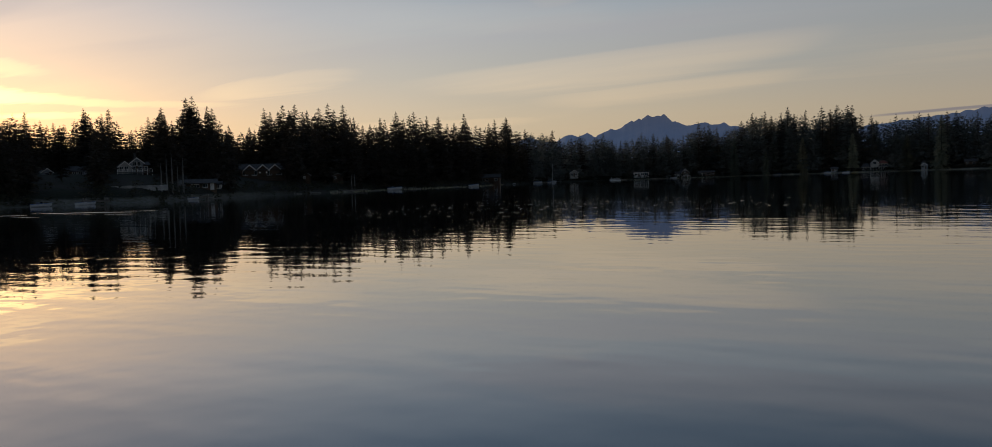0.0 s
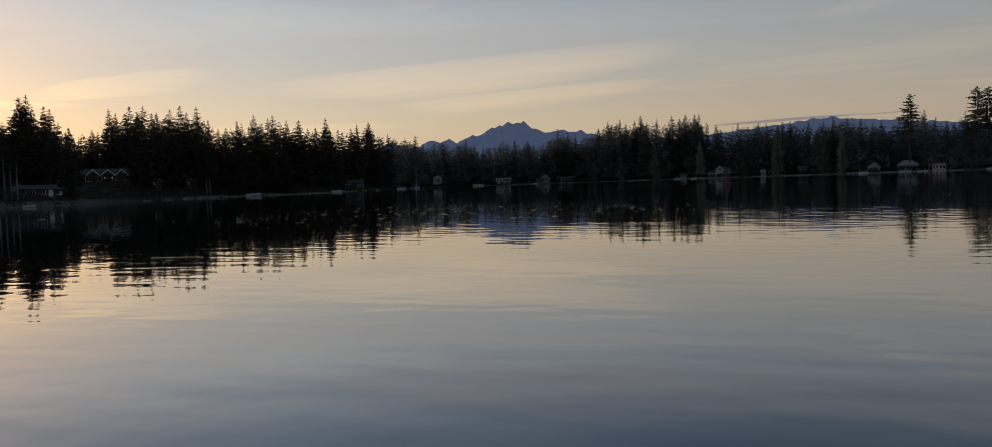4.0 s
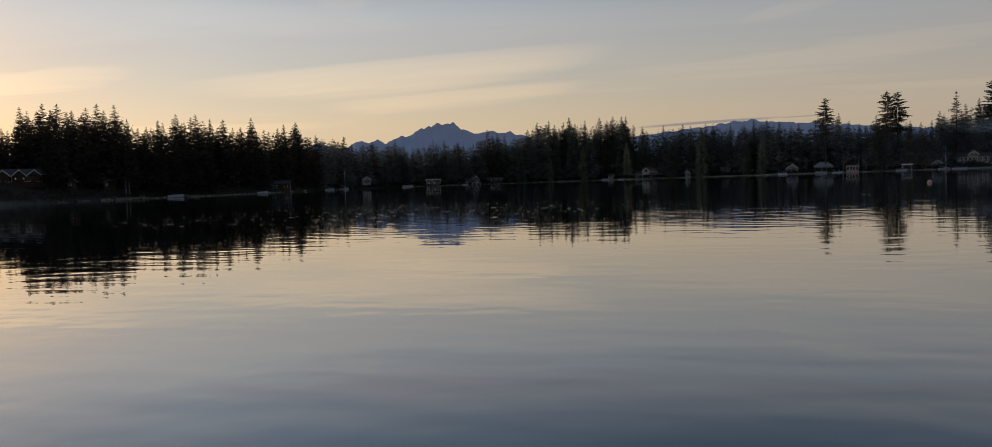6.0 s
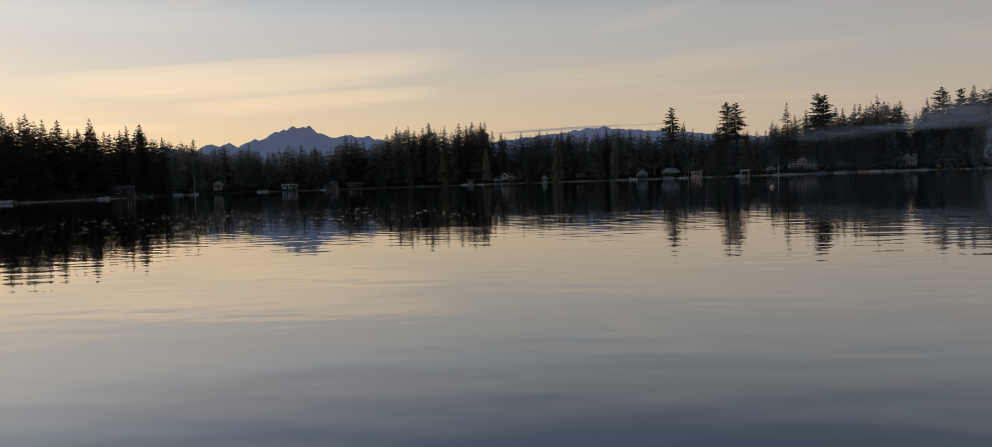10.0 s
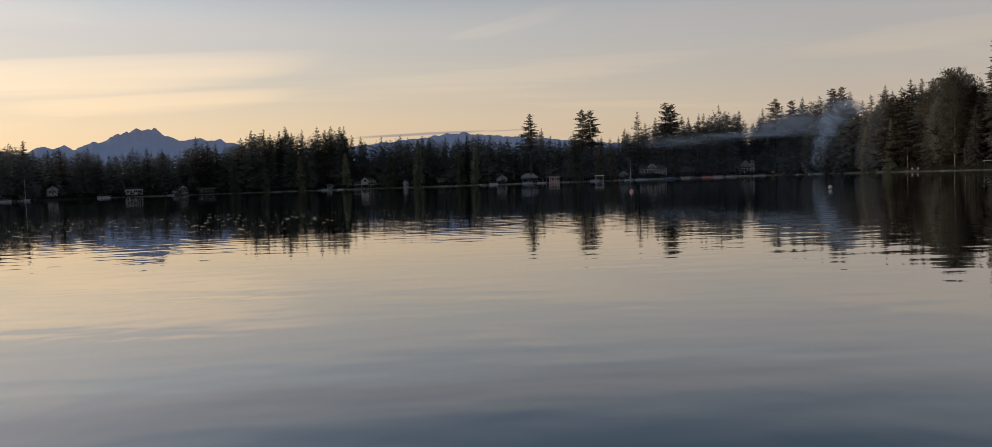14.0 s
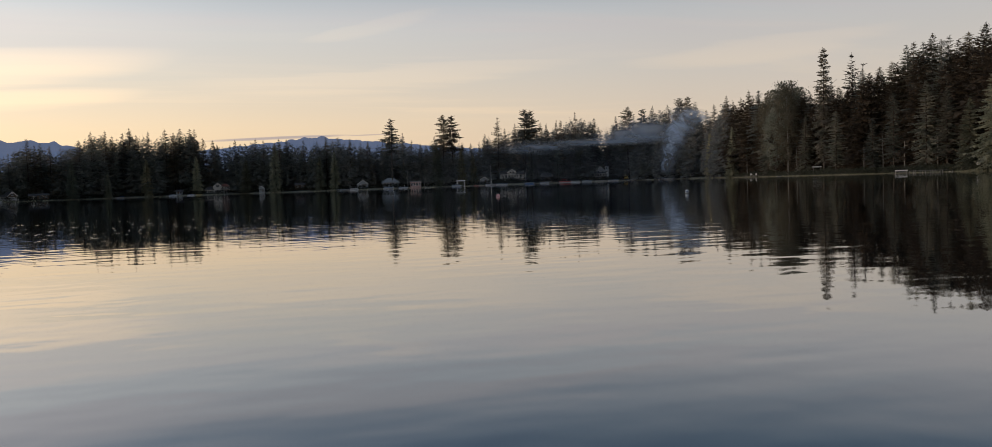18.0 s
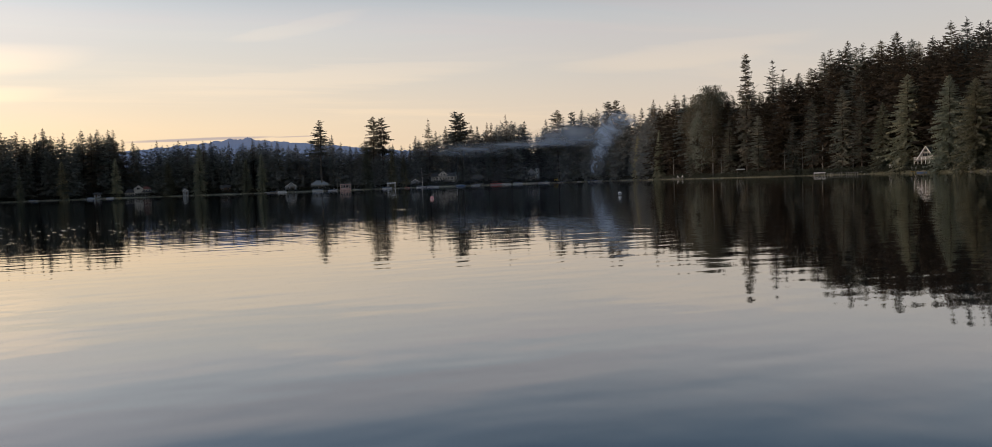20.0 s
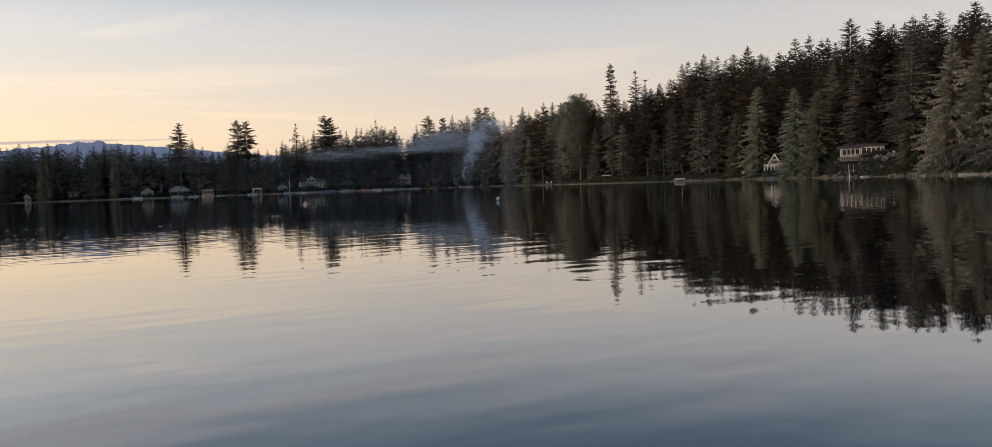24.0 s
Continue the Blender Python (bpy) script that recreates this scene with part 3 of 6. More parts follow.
def make_mountain(name, label, summits, far, rough, az0, az1, foot):
    """A range as a sheet of ridges: each summit (angle, height, fall per degree) and broken rock between."""
    g = Geo()
    n, m = 360, 14
    for j in range(n + 1):
        az = az0 + (az1 - az0) * j / n
        top = max(h - fall * (math.hypot(az - a, 0.04) - 0.04) ** 0.9 for a, h, fall in summits)
        top += rough * (noise.fractal((az * 1.6, far * 0.01, 0.0), 1.0, 2.1, 5) - 0.1)
        fade = min(1.0, (az - az0) / 2.5, (az1 - az) / 2.5)
        top = foot + (top - foot) * max(0.0, fade)
        for i in range(m + 1):
            s = i / m
            r = far - 900 * (1 - s) + 60 * noise.noise((az * 0.9, s * 4.0, 2.0)) * (1 - s)
            z = foot + (top - foot) * (s ** 1.4) + 26 * noise.noise((az * 1.8, s * 5.0, 5.0)) * s * (1 - s) * 3
            g.v.append((r * math.sin(radians(az)), r * math.cos(radians(az)), z))
    for j in range(n):
        a, b = j * (m + 1), (j + 1) * (m + 1)
        g.f.extend((a + i, b + i, b + i + 1, a + i + 1) for i in range(m))
    ob = new(name, g.mesh(name, HAZE_GLOW_ROCK, True))
    tagged(ob, label, "mountain", kind="structure")


make_ground()
make_water()
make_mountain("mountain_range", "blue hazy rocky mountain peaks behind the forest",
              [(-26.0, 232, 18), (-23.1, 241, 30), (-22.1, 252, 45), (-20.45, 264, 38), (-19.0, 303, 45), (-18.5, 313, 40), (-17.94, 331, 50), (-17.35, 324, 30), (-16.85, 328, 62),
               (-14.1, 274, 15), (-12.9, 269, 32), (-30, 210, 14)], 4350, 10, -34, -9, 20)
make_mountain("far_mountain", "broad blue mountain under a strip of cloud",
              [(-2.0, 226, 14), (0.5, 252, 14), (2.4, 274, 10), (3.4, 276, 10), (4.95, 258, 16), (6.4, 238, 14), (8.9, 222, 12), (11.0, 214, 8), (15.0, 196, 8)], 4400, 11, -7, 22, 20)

# open ground round the buildings: compass angle, half width in degrees, metres inland that are kept free of woods
CLEAR = [(-57.25, 0.45, 62), (-55.7, 0.75, 62), (-52.4, 1.3, 66), (-48.5, 1.5, 16), (-44.4, 1.35, 44), (-41.5, 0.4, 28), (-39.4, 0.5, 28), (-28.9, 0.9, 14), (-23.1, 0.5, 18),
         (-18.5, 0.75, 16), (-15.6, 0.8, 14), (-14.1, 0.8, 13), (-6.1, 0.8, 10), (-3.8, 0.95, 18), (-0.9, 0.45, 8), (1.55, 0.5, 17), (5.7, 0.6, 12), (7.7, 0.9, 19), (9.3, 0.6, 8),
         (14.1, 0.3, 10), (16.1, 1.2, 20), (18.5, 0.8, 12), (22.5, 0.8, 20), (24.0, 0.4, 9), (47.1, 1.0, 12), (52.3, 2.3, 18), (41.0, 0.6, 3)]


def is_clear(az, d):
    return any(abs(az - a) < w + 0.3 and d < deep + 3 for a, w, deep in CLEAR)

# ---- trees ----
CONIFERS = {}


def conifer(seed, whorls, per, radius, bare, droop, sprays, ragged=0.3, power=0.85, width=0.3, drape=0.5, skirt=0.55):
    """Triangles of a conifer crown of height 1: whorls of boughs up the stem, each bough a serrated fan with sprays hanging below it.
    power: below 1 a full cone, above 1 a hollow spire. skirt: how far the lowest boughs reach."""
    key = (seed, whorls, per, radius, bare, sprays)
    if key in CONIFERS:
        return CONIFERS[key]
    rng = np.random.default_rng(seed)
    tri = []
    q = np.linspace(0.06, 1.0, sprays + 1)
    for w in range(whorls):
        s = 1 - (1 - (w + 0.3) / whorls) ** 1.2
        h0 = bare + (0.985 - bare) * s
        gap = (1 - bare) / whorls
        full = (1 - s) ** power * min(1.0, skirt + (1 - skirt) * s / 0.2)
        ring = rng.uniform(0.8, 1.12)
        a0 = rng.uniform(0, 6.2832)
        for b in range(per):
            a = a0 + 6.2832 * (b + rng.uniform(-0.35, 0.35)) / per
            h = h0 + rng.normal(0, 0.85) * gap * (1 - 0.5 * s)
            lump = noise.noise((math.cos(a) * 1.1 + seed * 3.7, math.sin(a) * 1.1, h * 7.0))
            if lump < -0.42 and s < 0.85 and rng.random() < ragged * 1.3:
                continue
            L = (radius * full * ring * (1 + ragged * 0.9 * lump) + 0.007) * rng.uniform(1 - ragged * 0.9, 1.12)
            ca, sa = math.cos(a), math.sin(a)
            out, side = np.array((ca, sa, 0.0)), np.array((-sa, ca, 0.0))
            up = 0.42 * s ** 2.2 + rng.normal(0, 0.07) - 0.05
            dr = droop * rng.uniform(0.6, 1.4) * (1.1 - 0.9 * s)
            bend = rng.normal(0, 0.12)
            pts = np.array((0.0, 0.0, h)) + q[:, None] * L * (out + side * (bend * q)[:, None])
            pts[:, 2] += L * (up * q - dr * q ** 1.5 + 0.25 * dr * q ** 4)
            for k in range(sprays):
                p0, p1 = pts[k], pts[k + 1]
                wd = L * width * (1.08 - q[k]) ** 0.7 * rng.uniform(0.65, 1.3) + 0.003
                roll = rng.normal(0, 0.45)
                sv = side * math.cos(roll)
                sv[2] = math.sin(roll)
                mid = p0 * 0.35 + p1 * 0.65
                fall = np.array((0, 0, -wd * drape))
                tri.append((p0, p1, mid + sv * wd + out * wd * rng.uniform(0.3, 0.8) + fall * rng.uniform(0.2, 0.8)))
                tri.append((p1, p0, mid - sv * wd + out * wd * rng.uniform(0.3, 0.8) + fall * rng.uniform(0.2, 0.8)))
                tri.append((p0, p1 + out * wd * 0.25, mid + fall * rng.uniform(0.8, 1.7) + side * rng.normal(0, 0.35) * wd))
    for a in (0.0, 2.1, 4.2):
        c = np.array((math.cos(a), math.sin(a), 0.0)) * 0.004
        tri.append((np.array((0, 0, 0.965)) + c, np.array((0, 0, 0.965)) - c, np.array((0, 0, 1.0))))
    CONIFERS[key] = np.array(tri).reshape(-1, 3)
    return CONIFERS[key]


def leafy(seed, clumps, leaves, radius, bare, size):
    """Triangles of a broadleaf crown of height 1: many small leaf sprays in uneven clumps."""
    rng = np.random.default_rng(seed)
    tri = []
    for c in range(clumps):
        h = bare + (1 - bare) * rng.beta(1.6, 1.3)
        s = (h - bare) / (1 - bare)
        rr = radius * math.sqrt(max(0.03, 1 - (2 * s - 0.85) ** 2 * 0.8)) * rng.uniform(0.25, 1.0) ** 0.6
        a = rng.uniform(0, 6.283)
        c0 = np.array((rr * math.cos(a), rr * math.sin(a), min(h, 0.97)))
        cs = radius * rng.uniform(0.16, 0.34)
        p = c0 + rng.normal(0, 1, (leaves, 3)) * cs * np.array((0.6, 0.6, 0.45))
        d1 = rng.normal(0, 1, (leaves, 3))
        d2 = rng.normal(0, 1, (leaves, 3))
        d1 /= np.linalg.norm(d1, axis=1)[:, None]
        d2 /= np.linalg.norm(d2, axis=1)[:, None]
        sz = size * rng.uniform(0.6, 1.5, (leaves, 1))
        tri.append(np.stack([p - d1 * sz * 0.6, p + d1 * sz * 0.6, p + d2 * sz], 1).reshape(-1, 3))
    out = np.concatenate(tri)
    out[:, 2] = np.minimum(out[:, 2], 1.0)
    return out


def tri_mesh(name, pts, mat):
    """A mesh of loose triangles from an array of corners."""
    me = bpy.data.meshes.new(name)
    n = len(pts)
    me.vertices.add(n)
    me.vertices.foreach_set("co", np.asarray(pts, np.float32).ravel())
    me.loops.add(n)
    me.loops.foreach_set("vertex_index", np.arange(n, dtype=np.int32))
    me.polygons.add(n // 3)
    me.polygons.foreach_set("loop_start", np.arange(0, n, 3, dtype=np.int32))
    me.materials.append(mat)
    me.update(calc_edges=True)
    return me


def trunk_geo(height, r, seed, limbs=0, top=0.97):
    rng = random.Random(seed)
    g = Geo()
    sway = [(rng.gauss(0, 0.004), rng.gauss(0, 0.004)) for _ in range(5)]
    sway[0] = (0, 0)
    zs = [-0.03, 0.02, 0.3, 0.65, top]
    g.tube([(sx * height, sy * height, z * height) for (sx, sy), z in zip(sway, zs)], [r * 1.5, r, r * 0.8, r * 0.5, r * 0.06], 7)
    for _ in range(limbs):
        z, a = rng.uniform(0.15, 0.7) * height, rng.uniform(0, 6.28)
        L = rng.uniform(0.05, 0.14) * height
        g.tube([(0, 0, z), (math.cos(a) * L * 0.5, math.sin(a) * L * 0.5, z + L * 0.1), (math.cos(a) * L, math.sin(a) * L, z + L * 0.45)],
               [r * 0.3, r * 0.2, r * 0.05], 4)
    return g


def tree_stock(name, label, crown_pts, mat, thick, bark, seed, limbs=3):
    """A pattern tree of height 1, to be copied to its places and then removed."""
    ob = thing(name, Matrix(), label, "tree")
    part("trunk", trunk_geo(1.0, thick, seed, limbs), bark, ob, smooth=True)
    part("crown", tri_mesh("crown", crown_pts, mat), None, ob)
    return ob


def plant(stock, az, d, tip, spread=1.0, group="", turn=None, label=""):
    """Sets a copy of a pattern tree so that its tip stands at that height over the lake."""
    p = spot(az, d, -0.15)
    h = max(3.0, tip - p.z)
    a = (az * 137.5) % 360 if turn is None else turn
    ob = copy_thing(stock, pose(p.x, p.y, p.z, 0, 0, a))
    ob.scale = (h * spread, h * spread, h)
    if group:
        ob["group"] = group
    if label:
        ob["label"] = label
    return ob


def discard(stock):
    for o in (*stock.children_recursive, stock):
        bpy.data.objects.remove(o)


# stocks differ in painted tone: darkened for the backlit west shore, lightened elsewhere
west_stock = [tree_stock("fir_tree", "tall fir with a narrow pointed crown, its needles darkened by painted shade", conifer(10 + i, (40, 36, 44, 38)[i], 6, (0.17, 0.2, 0.18, 0.22)[i], (0.1, 0.14, 0.2, 0.12)[i],
              (0.25, 0.15, 0.3, 0.2)[i], 5, (0.3, 0.4, 0.45, 0.35)[i], (0.66, 0.76, 0.7, 0.8)[i], 0.24), SHADED_FIR, 0.011, BARK, i) for i in range(4)]
far_firs = [tree_stock("fir_tree", "tall fir with a pointed crown, its needles painted lighter as if lit", conifer(20 + i, (36, 32, 38, 30)[i], 6, (0.17, 0.2, 0.185, 0.22)[i], (0.08, 0.12, 0.2, 0.1)[i],
            (0.3, 0.2, 0.4, 0.3)[i], 4, (0.3, 0.4, 0.45, 0.35)[i], (0.66, 0.76, 0.7, 0.8)[i], 0.26), LIT_FIR, 0.011, BARK, i) for i in range(4)]
# haze and light over the far cottages are painted into these paler needles
haze_lit_firs = [tree_stock("fir_tree", "tall fir with needles painted pale grey as if lightened by haze", conifer(24 + i, (36, 32, 38, 30)[i], 6, (0.16, 0.19, 0.175, 0.22)[i], (0.08, 0.14, 0.22, 0.1)[i],
             (0.3, 0.2, 0.4, 0.3)[i], 4, (0.35, 0.45, 0.5, 0.4)[i], (0.66, 0.76, 0.7, 0.8)[i], 0.26), HAZE_LIT_FIR, 0.011, PALE_BARK, i) for i in range(4)]
# the light on the front firs is painted in as brighter needles
near_firs = [tree_stock("fir_tree", "tall fir with drooping ragged boughs, its needles painted bright as if lit", conifer(30 + i, (46, 50, 42)[i], 7, (0.2, 0.175, 0.23)[i], (0.06, 0.14, 0.03)[i], (0.35, 0.25, 0.4)[i], 8, 0.42,
             (0.62, 0.58, 0.7)[i], 0.19), BRIGHT_LIT_FIR, 0.011, BARK, 7 + i, 6) for i in range(3)]
# half-dark needles put the dimmer light of the upper hill into the colour
hill_stock = [tree_stock("fir_tree", "tall fir with layered boughs on the hill, its needles half darkened", conifer(130 + i, (44, 48, 40)[i], 7, (0.215, 0.19, 0.24)[i], (0.06, 0.14, 0.03)[i], (0.3, 0.2, 0.35)[i], 8, 0.42,
              (0.65, 0.6, 0.7)[i], 0.19), HALF_LIT_FIR, 0.011, BARK, 107 + i, 6) for i in range(3)]
open_stock = [tree_stock("fir_tree", "old open-crowned fir with bare lower trunk", conifer(41 + i, (20, 24)[i], 8, (0.19, 0.2)[i], (0.52, 0.4)[i], 0.12, 7, 0.7, 0.55, 0.22, 0.8, 0.75), LIT_FIR, 0.012, BARK, 20 + i, 4)
              for i in range(2)]
layer_stock = tree_stock("fir_tree", "broad fir with long level layered boughs", conifer(51, 26, 7, 0.25, 0.1, 0.1, 7, 0.45, 0.8, 0.22), LIT_FIR, 0.013, BARK, 25)
spire_stock = tree_stock("fir_tree", "very narrow dense spire of a fir", conifer(55, 46, 7, 0.095, 0.1, 0.5, 5, 0.4, 0.4, 0.35), LIT_FIR, 0.01, BARK, 26)
cedar_stock = [tree_stock("cedar_tree", "olive-green cedar, bushy down to the ground", conifer(60 + i, 52, 10, (0.23, 0.27, 0.22)[i], 0.02, 0.5, 8, 0.34, 0.62, 0.16, 0.9, 0.8), CEDAR, 0.014, BARK, 30 + i)
               for i in range(3)]
hemlock_stock = tree_stock("hemlock_tree", "big brownish half-dry hemlock with hanging sprays", conifer(71, 58, 11, 0.33, 0.03, 0.42, 14, 0.6, 0.7, 0.13, 1.3, 0.85), HEMLOCK, 0.012, PALE_BARK, 33, 14)
broad_stock = [tree_stock("broadleaf_tree", "rounded brownish broadleaf tree with a pale trunk", leafy(80 + i, 150, 60, 0.24, 0.14, 0.014), LEAF, 0.011, PALE_BARK, 36 + i, 12) for i in range(2)]

# firs along the skyline, set to fit the camera's view: compass angle, metres inland, height of the tip above the lake
west_firs = [(-58.2, 77, 19.6), (-57.4, 72, 17.4), (-56.7, 81, 17.9), (-56.1, 72, 17.0), (-55.0, 69, 20.2), (-54.0, 79, 20.2), (-53.6, 95, 22.9), (-52.3, 90, 17.3), (-51.3, 88, 20.6), (-50.5, 70, 21.8), (-49.9, 79, 19.5), (-49.0, 68, 24.4), (-48.6, 64, 24.6), (-47.7, 60, 22.3), (-47.4, 63, 22.1), (-46.4, 80, 19.5), (-45.1, 73, 19.3), (-44.1, 69, 25.3), (-43.7, 68, 24.4), (-43.2, 52, 23.3), (-42.9, 54, 25.8), (-42.1, 59, 27.0), (-41.6, 60, 25.3), (-41.3, 62, 26.1), (-40.5, 61, 27.5), (-39.9, 43, 27.5)]
inlet_firs = [(-39.5, 53, 26.7), (-38.9, 53, 28.8), (-38.2, 49, 24.8), (-37.6, 41, 21.7), (-37.1, 46, 22.7), (-36.4, 37, 24.4), (-35.3, 50, 28.1), (-34.8, 48, 25.4), (-34.4, 41, 26.6), (-34.1, 37, 27.4), (-33.2, 45, 26.8), (-32.4, 38, 27.0), (-31.8, 42, 25.0), (-31.3, 40, 25.7), (-30.6, 34, 29.6), (-29.8, 32, 25.8), (-29.5, 34, 25.7), (-28.9, 31, 28.3), (-28.5, 27, 30.8), (-27.7, 27, 33.1), (-26.4, 32, 30.1), (-24.5, 22, 31.4), (-24.0, 22, 27.4), (-23.2, 28, 28.5), (-22.6, 24, 30.6), (-21.0, 25, 33.5)]
middle_firs = [(-20.4, 24, 29.4), (-19.8, 22, 28.0), (-18.4, 29, 34.1), (-17.6, 21, 33.1), (-16.7, 23, 32.2), (-15.6, 21, 31.5), (-14.6, 25, 41.8), (-14.2, 22, 37.2), (-13.9, 23, 38.5), (-13.4, 26, 37.1), (-12.8, 22, 35.7), (-11.8, 25, 41.0), (-11.1, 28, 47.0), (-10.3, 20, 47.0), (-9.9, 20, 43.5), (-9.3, 21, 45.7), (-8.9, 27, 49.6), (-8.5, 25, 44.6), (-7.8, 21, 46.7), (-6.8, 22, 48.3), (-6.3, 21, 46.0), (-5.9, 24, 49.0), (-5.3, 20, 48.3), (-5.0, 26, 48.5), (-4.5, 28, 42.0), (-3.9, 28, 40.2)]
point_firs = [(-2.5, 26, 40.1), (-1.2, 28, 39.7), (-0.7, 19, 37.8), (0.3, 22, 38.5), (0.8, 28, 38.4), (1.9, 27, 37.0), (2.8, 23, 35.7), (3.4, 28, 38.6), (4.2, 25, 37.5), (5.0, 27, 36.1), (5.7, 22, 33.2), (6.2, 21, 33.8), (7.2, 23, 33.5), (8.6, 23, 39.3), (9.2, 28, 34.2), (9.8, 22, 31.4), (10.2, 19, 30.2), (10.8, 20, 36.3), (12.7, 23, 31.7), (13.3, 22, 30.5), (13.9, 20, 31.3), (14.3, 29, 37.1), (15.7, 21, 40.3), (16.4, 20, 43.7), (18.2, 26, 44.9), (18.6, 21, 43.6)]
east_firs = [(19.3, 20, 46.2), (19.6, 24, 46.4), (20.6, 22, 52.0), (21.9, 29, 47.5), (22.8, 20, 38.0), (23.4, 24, 48.2), (24.6, 23, 46.5), (25.9, 24, 51.9), (26.9, 22, 50.4), (28.7, 23, 49.0), (29.4, 22, 41.7), (29.9, 28, 44.0), (30.7, 28, 46.5), (31.1, 25, 42.0), (31.6, 20, 42.0), (32.1, 23, 44.6), (32.7, 23, 43.1), (35.8, 23, 35.5), (37.1, 32, 39.0), (37.5, 28, 35.3), (38.9, 27, 40.1), (39.9, 33, 40.4), (40.6, 30, 41.2), (41.4, 32, 46.1), (41.8, 32, 46.4), (42.3, 29, 45.2)]
hill_firs = [(42.8, 25, 46.8), (43.3, 26, 43.9), (43.7, 34, 45.5), (44.2, 35, 43.6), (44.7, 35, 45.1), (45.6, 29, 45.4), (46.4, 33, 41.9), (46.8, 35, 40.5), (47.5, 33, 40.7), (48.5, 36, 43.5), (49.3, 32, 42.2), (50.0, 34, 39.7), (50.4, 34, 39.5), (50.8, 29, 36.8), (51.7, 37, 42.8), (52.4, 37, 36.4), (53.2, 26, 37.6), (54.1, 37, 36.9), (54.7, 37, 36.6), (55.1, 33, 36.9), (55.8, 25, 35.2), (56.6, 35, 36.3), (57.2, 26, 30.5), (57.7, 36, 34.7), (58.4, 32, 35.6), (59.0, 25, 31.3)]
open_firs = [(7.8, 12, 48.5), (11.4, 12, 50.7), (12.0, 12, 49.5), (17.1, 12, 53.7), (17.5, 12, 52.4), (24.2, 12, 53.7), (25.2, 12, 50.2), (27.7, 12, 53.2), (28.2, 12, 52.3)]
layered_firs = [(15.2, 23, 48.5), (38.3, 33, 47.5)]
broadleaves = [(33.6, 23, 40.8), (34.4, 23, 42.7), (35.1, 30, 38.7)]
spires = [(36.6, 12, 50.3)]
skyline = table([(a, h / (edge(a) + d)) for a, d, h in sorted(west_firs + inlet_firs + middle_firs + point_firs + east_firs + hill_firs)])
for group, rows_ in (("firs of the west shore", west_firs), ("firs of the west shore", inlet_firs), ("firs of the far shore", middle_firs),
                     ("firs of the far shore", point_firs), ("firs of the far shore", east_firs), ("firs of the east hill", hill_firs)):
    for i, (az, d, tip) in enumerate(rows_):
        close = shore(az) < 330
        # the stock also sets how lit the needles are painted on that shore
        stock = near_firs[(i * 5 + int(az)) % 3] if close and 30 < az < 47 else hill_stock[(i * 5 + int(az)) % 3] if az >= 47 else (west_stock if az < -22 else haze_lit_firs if 6 < az < 31 else far_firs)[(i * 7 + int(az * 3)) % 4]
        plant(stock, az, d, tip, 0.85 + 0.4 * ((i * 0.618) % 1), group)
for az, d, tip, wide in ((-54.5, 22, 12.5, 1.5), (-56.4, 30, 13.0, 1.3), (-50.3, 26, 15.0, 1.4), (-46.6, 22, 14.0, 1.4), (-42.9, 16, 13.0, 1.4)):
    plant(west_stock[int(abs(az)) % 4], az, d, tip, wide, "firs of the west shore")
for i, (az, d, tip) in enumerate(open_firs):
    plant(open_stock[i % 2], az, d, tip, 1.0, "firs of the far shore")
for az, d, tip in layered_firs:
    plant(layer_stock, az, d, tip, 0.95, "firs of the far shore")
for az, d, tip in spires:
    plant(spire_stock, az, d, tip, 1.0, "firs of the east hill")
for i, (az, d, tip) in enumerate(broadleaves):
    plant(broad_stock[i % 2], az, d, tip, 0.85, "broadleaf trees on the point")
# trees that stand forward of the woods, at the water's edge
for az, d, tip, wide in ((49.65, 5, 22.8, 1.25), (48.3, 7, 25.4, 1.15), (46.1, 9, 29.0, 1.2), (44.7, 6, 22.0, 1.0), (31.0, 3, 27.0, 0.6), (29.6, 6, 26.5, 0.8), (-10.28, 2, 17.8, 0.75),
                         (0.0, 4, 35.0, 0.75), (-12.3, 4, 26.0, 0.9), (2.9, 4, 24.0, 0.9), (12.6, 4, 26.0, 0.8), (-8.0, 4, 26.0, 0.95), (54.7, 6, 13.0, 1.1), (-1.9, 4, 24.0, 0.9),
                         (3.9, 5, 27.0, 0.8), (10.9, 5, 28.0, 0.8), (13.4, 5, 22.0, 0.9), (-5.0, 9, 28.0, 0.8)):
    plant(cedar_stock[int(abs(az) * 10) % 3], az, d, tip, wide, "cedars at the water's edge")
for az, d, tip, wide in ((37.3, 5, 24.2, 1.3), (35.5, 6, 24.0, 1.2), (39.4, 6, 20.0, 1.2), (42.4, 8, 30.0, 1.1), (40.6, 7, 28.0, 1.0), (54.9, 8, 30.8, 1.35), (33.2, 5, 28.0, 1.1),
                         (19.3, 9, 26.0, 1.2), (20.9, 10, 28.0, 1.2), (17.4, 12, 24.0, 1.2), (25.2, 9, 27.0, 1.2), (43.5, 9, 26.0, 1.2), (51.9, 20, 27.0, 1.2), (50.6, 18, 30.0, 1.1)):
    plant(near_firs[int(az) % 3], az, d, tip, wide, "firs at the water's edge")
for az, d, tip, wide in ((57.0, 5, 25.8, 0.95), (58.6, 9, 26.0, 1.0), (60.6, 8, 26.0, 1.0)):
    plant(hemlock_stock, az, d, tip, wide, "hemlocks at the water's edge")
